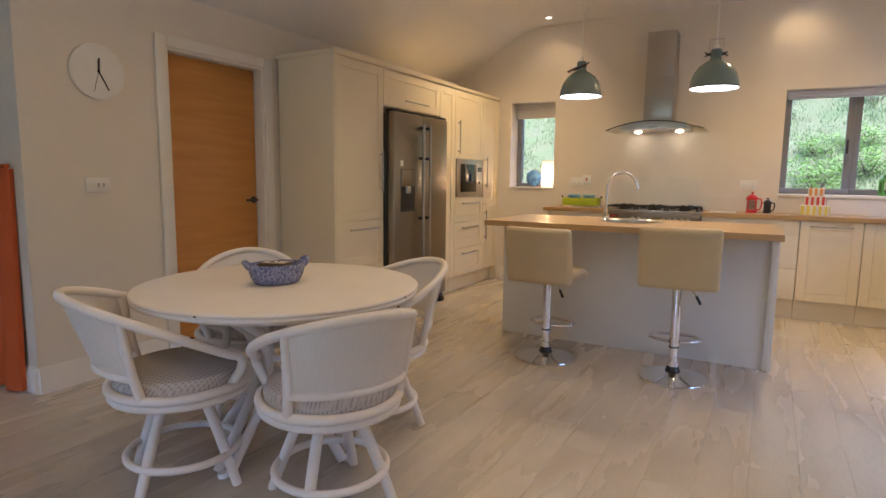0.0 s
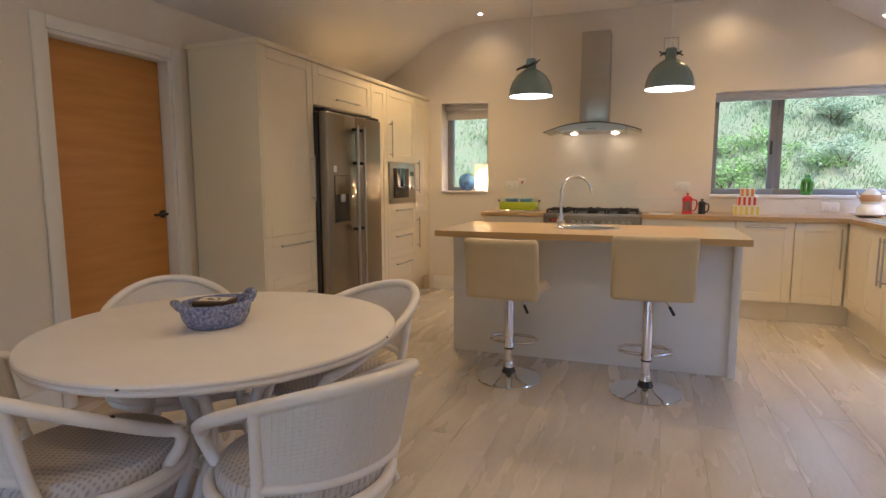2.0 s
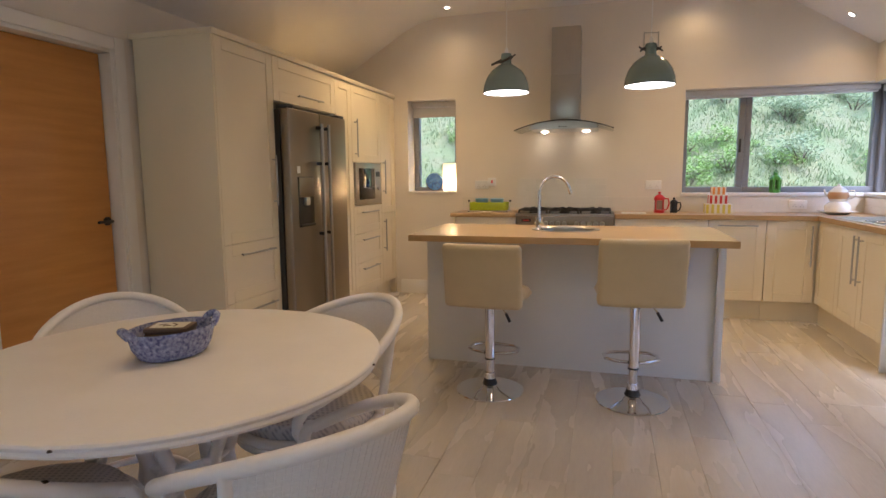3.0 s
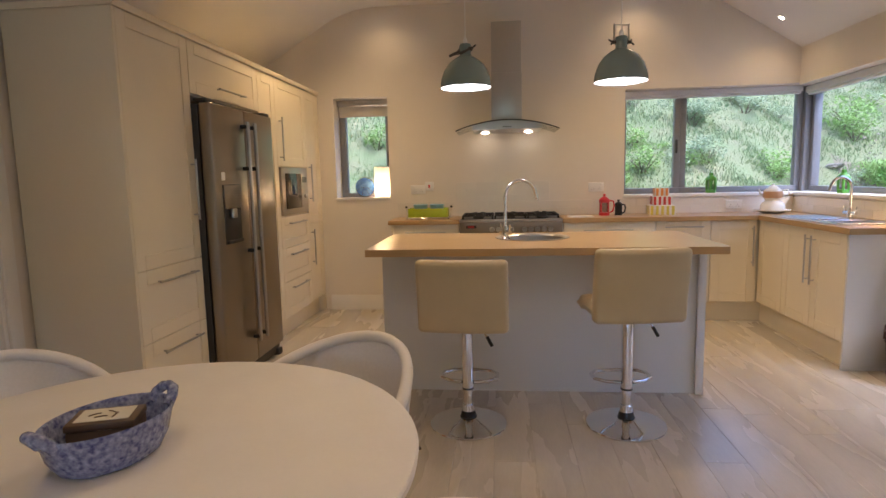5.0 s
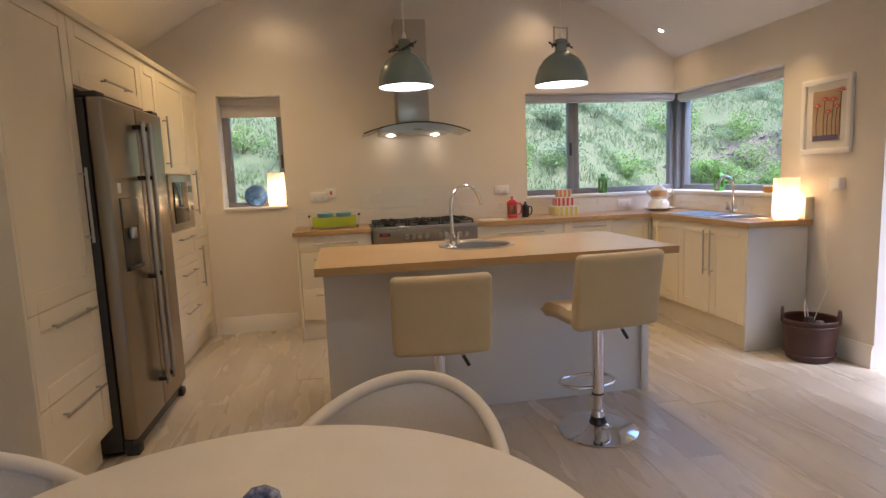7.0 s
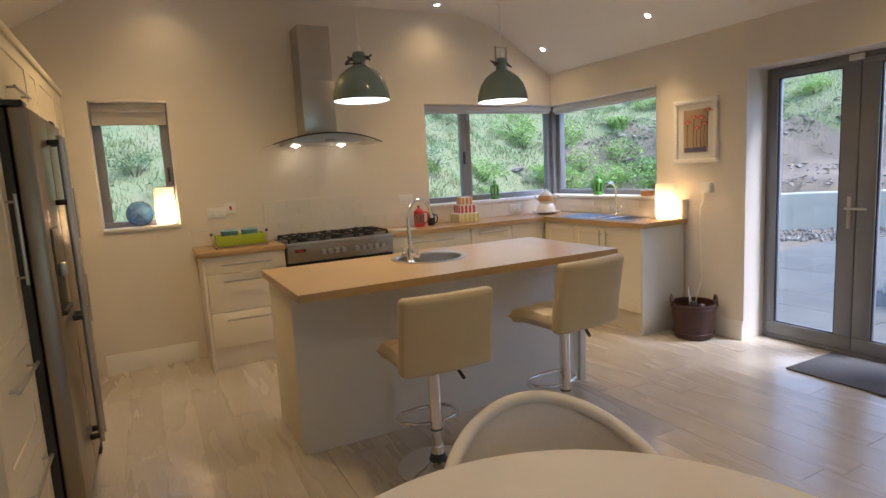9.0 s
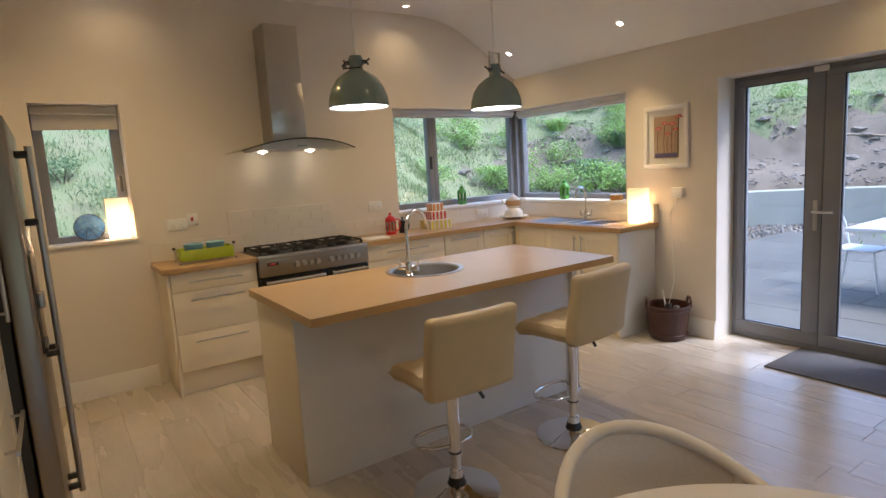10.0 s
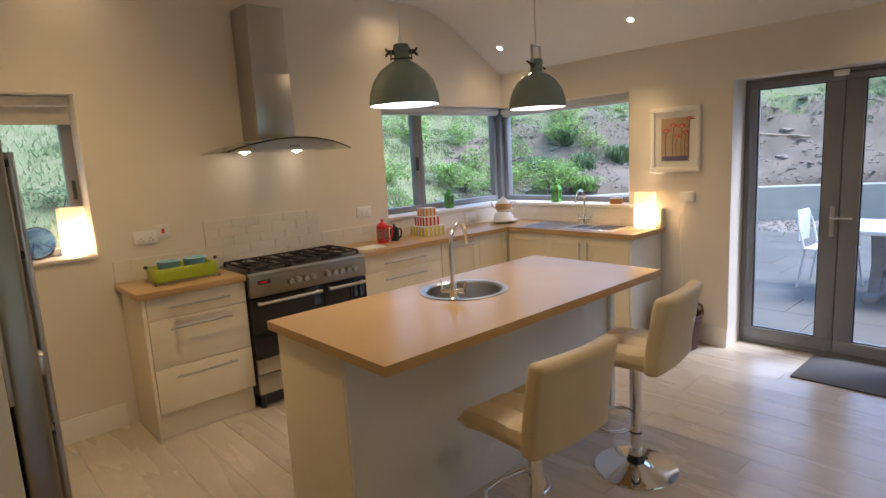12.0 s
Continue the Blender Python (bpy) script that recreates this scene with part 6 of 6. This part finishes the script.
kinds = [shrub(1, M_LEAF[0], False), shrub(2, M_LEAF[1], False), shrub(3, M_LEAF[2], False), shrub(4, M_LEAF[0], True), shrub(5, M_LEAF[1], True)]
spots = []
rng = random.Random(21)
for k in range(260):
    if k < 110:
        ang, d = rng.uniform(62, 148), rng.uniform(0.8, 9.5)
    else:
        ang, d = rng.uniform(-32, 64), rng.choice((rng.uniform(3.6, 11), rng.uniform(4.2, 9)))
    if k >= 235:
        ang, d = rng.uniform(48, 80), rng.uniform(0.6, 4.0)
    spots.append((ang, d, rng.uniform(0.3, 0.85) if k < 110 else (rng.uniform(0.35, 0.8) if k < 235 else rng.uniform(0.8, 1.1))))
first = set()
for i, (ang, d, s) in enumerate(spots):
    r = bank_edge(ang) + d
    x, y = GCX + r * math.cos(radians(ang)), GCY + r * math.sin(radians(ang))
    k = rng.choice((0, 0, 2, 2, 1, 2, 0)) if i < 225 else rng.choice((0, 0, 0, 3, 4))
    m = pose(x, y, ground_z(x, y) - 0.06, 0, 0, rng.uniform(0, 360)) @ Matrix.Diagonal((s, s, s * rng.uniform(0.7, 1.0), 1))
    if k not in first:
        first.add(k)
        kinds[k].matrix_basis = m
    else:
        c = copy_thing(kinds[k], Matrix())
        c.matrix_basis = m

# rough grass over the bank
M_GRASS = leaf_material("rough_grass", (0.215, 0.285, 0.125), (0.18, 0.23, 0.10))
vb, fb = [], []
rng = random.Random(8)
for k in range(240000):
    if k < 165000:
        ang, d = rng.uniform(60, 150), rng.random() ** 0.8 * 10
    else:
        ang, d = rng.uniform(-32, 62), 2.3 + rng.random() ** 0.8 * 8
    r = bank_edge(ang) + d
    x, y = GCX + r * math.cos(radians(ang)), GCY + r * math.sin(radians(ang))
    if noise.noise(Vector((x * 0.5, y * 0.5, 9))) < -0.75 + 0.3 * rng.random():
        continue
    z = ground_z(x, y) - 0.03
    a, ln, w = rng.uniform(0, 6.28), rng.uniform(0.04, 0.12), rng.uniform(0.006, 0.016)
    lx, ly = rng.uniform(-0.5, 0.5) * ln, rng.uniform(-0.5, 0.5) * ln
    n0 = len(vb)
    vb += [(x - w * math.cos(a), y - w * math.sin(a), z), (x + w * math.cos(a), y + w * math.sin(a), z), (x + lx, y + ly, z + ln)]
    fb.append((n0, n0 + 1, n0 + 2))
me = bpy.data.meshes.new("grass")
me.from_pydata(vb, [], fb)
me.materials.append(M_GRASS)
tagged(new("grass", me), "rough green grass covering the garden bank", "grass", kind="stuff")
wd = bmesh.new()
for k in range(260):
    x, y = rng.gauss(9.0, 0.5), rng.gauss(4.9, 0.7)
    if math.hypot(x - GCX, y - GCY) > 8.8:
        continue
    a, ln = rng.uniform(0, 6.28), rng.uniform(0.05, 0.13)
    o, d = Vector((x, y, GZ + 0.02)), Vector((math.cos(a), math.sin(a), 0))
    v = [wd.verts.new(q) for q in (o - d.cross(Vector((0, 0, 1))) * 0.012, o + d.cross(Vector((0, 0, 1))) * 0.012, o + d * ln * 0.7 + Vector((0, 0, ln)))]
    wd.faces.new(v)
tagged(part("weeds", wd, M_LEAF[0], soft=False), "small green weeds in the gravel", "weeds", kind="stuff")
lx, ly = 13.0, 7.6
lg = thing("log", (lx, ly, ground_z(lx, ly)), "pale fallen timber pole on the bank", "log")
part("trunk", tube([(lx - 0.25, ly + 0.55, ground_z(lx - 0.25, ly + 0.55) + 0.05), (lx, ly, ground_z(lx, ly) + 0.06), (lx + 0.2, ly - 0.55, ground_z(lx + 0.2, ly - 0.55) + 0.05)], [0.03, 0.028, 0.02], 10), material("pale_timber", (0.40, 0.30, 0.20), 0.8), lg)

# white garden table and chairs
M_GWHITE = material("white_garden_paint", (0.72, 0.74, 0.76), 0.4, bump=0.02)
M_TEAK = material("weathered_timber", (0.24, 0.24, 0.25), 0.8)
gt = thing("garden_table", (4.48, 3.4, GZ + 0.045), "white-topped rectangular garden table on grey trestle legs", "table")
g0 = GZ + 0.045
part("tabletop", block(3.98, 4.98, 2.4, 4.4, g0 + 0.70, g0 + 0.745, 0.012), M_GWHITE, gt)
for y in (2.8, 4.0):
    part("pedestal", prism([(4.28, g0 + 0.06), (4.68, g0 + 0.06), (4.58, g0 + 0.35), (4.68, g0 + 0.70), (4.28, g0 + 0.70), (4.38, g0 + 0.35)], "y", y - 0.05, y + 0.05), M_TEAK, gt)
    part("foot", block(4.08, 4.88, y - 0.06, y + 0.06, g0, g0 + 0.06, 0.01), M_TEAK, gt)
part("stretcher", block(4.43, 4.53, 2.85, 3.95, g0 + 0.2, g0 + 0.28, 0.006), M_TEAK, gt)


def garden_chair():
    t = thing("garden_chair", (0, 0, 0), "white metal garden chair on the patio", "chair", "garden chairs")
    L = dict(world_space=False)
    for x in (-0.2, 0.2):
        for y, lean in ((-0.2, 0.06), (0.2, -0.06)):
            part("leg", tube([(x, y + lean * -1, 0), (x * 0.9, y, 0.44)], 0.013, 8), M_GWHITE, t, **L)
    part("seat", block(-0.22, 0.22, -0.22, 0.22, 0.43, 0.455, 0.01), M_GWHITE, t, **L)
    part("back_frame", tube([(-0.2, -0.2, 0.44), (-0.21, -0.26, 0.7), (-0.15, -0.3, 0.86), (0.15, -0.3, 0.86), (0.21, -0.26, 0.7), (0.2, -0.2, 0.44)], 0.013, 8), M_GWHITE, t, **L)
    for k in range(6):
        x = -0.13 + 0.052 * k
        part("back_slat", block(x - 0.018, x + 0.018, -0.285, -0.275, 0.52, 0.85, 0.003), M_GWHITE, t, **L)
    return t


gc = garden_chair()
gc.matrix_world = pose(4.62, 4.47, g0, 0, 0, 176)
for x, y, rz in ((5.2, 3.9, 95), (5.2, 3.0, 80), (3.78, 2.9, -95)):
    copy_thing(gc, pose(x, y, g0, 0, 0, rz))

# ---- floor planks and tiles ----
# long boards run towards the hood wall; the nearest are objects of their own
PW, PLEN = 0.1905, 1.26
X_JOINT = -0.058
k0 = math.floor((XLL - X_JOINT) / PW)
rest = bmesh.new()
plank_meshes = {}
rng = random.Random(3)
xk = k0
while X_JOINT + xk * PW < 1.99:
    x0 = X_JOINT + xk * PW
    off = {0: 3.70, 1: 3.06, -5: 2.40, -1: 2.71, 2: 4.25, -4: 4.35}.get(xk, rng.uniform(0, PLEN))
    y = off - PLEN * math.ceil((off - YS) / PLEN)
    while y < YB:
        a, c = max(y, YS - 0.1), min(y + PLEN, YB + 0.0)
        xa, xb = max(x0, XLL), min(x0 + PW, 1.97)
        if c - a > 0.02 and xb - xa > 0.01:
            near = -3.4 < x0 < 1.9 and c > 0.6
            if near:
                key = (round(xb - xa, 3), round(c - a, 3))
                if key not in plank_meshes:
                    b = block(0.0004, key[0] - 0.0004, 0.0004, key[1] - 0.0004, -0.010, 0.0, 0.0010, 1)
                    me = bpy.data.meshes.new("plank")
                    b.to_mesh(me)
                    b.free()
                    me.materials.append(M_PLANK)
                    plank_meshes[key] = me
                ob = new("plank", plank_meshes[key])
                ob.parent = floor
                ob.location = (xa, a, 0.0012 * rng.random() - 0.0006)
            else:
                block(xa + 0.0006, xb - 0.0006, a + 0.0006, c - 0.0006, -0.010, 0.0, 0.0, 1, bm=rest)
        y += PLEN
    xk += 1
ob = part("planks", rest, M_PLANK, floor)
ob["kind"] = "stuff"

tile_meshes = {}


def tile_field(parent, axis, at, out, lo, hi, z0, z1, tw=0.20, thh=0.068):
    rows_ = max(1, round((z1 - z0) / thh))
    hh = (z1 - z0) / rows_
    for rr in range(rows_):
        u = lo - (tw / 2 if rr % 2 else 0)
        while u < hi:
            a, c = max(u, lo), min(u + tw, hi)
            if c - a > 0.02:
                w, h = round(c - a - 0.0010, 4), round(hh - 0.0010, 4)
                key = (axis, w, h)
                if key not in tile_meshes:
                    b = block(0, w, -0.006, 0, 0, h, 0.001, 1) if axis == "x" else block(-0.006, 0, 0, w, 0, h, 0.0016, 1)
                    me = bpy.data.meshes.new("tile")
                    b.to_mesh(me)
                    b.free()
                    me.materials.append(M_TILE)
                    tile_meshes[key] = me
                ob_ = new("tile", tile_meshes[key])
                ob_.parent = parent
                z = z0 + rr * hh + 0.0005
                ob_.location = (a + 0.0005, at, z) if axis == "x" else (at, a + 0.0005, z)
            u += tw


tile_field(sb, "x", YB - 0.005, -1, -1.985, XR - 0.012, WT + 0.001, 1.075)
tile_field(sb2, "x", YB - 0.005, -1, -1.40, -0.50, 1.0755, 1.265)
tile_field(sb3, "y", XR - 0.005, -1, 4.985, YB - 0.014, WT + 0.001, 1.075)
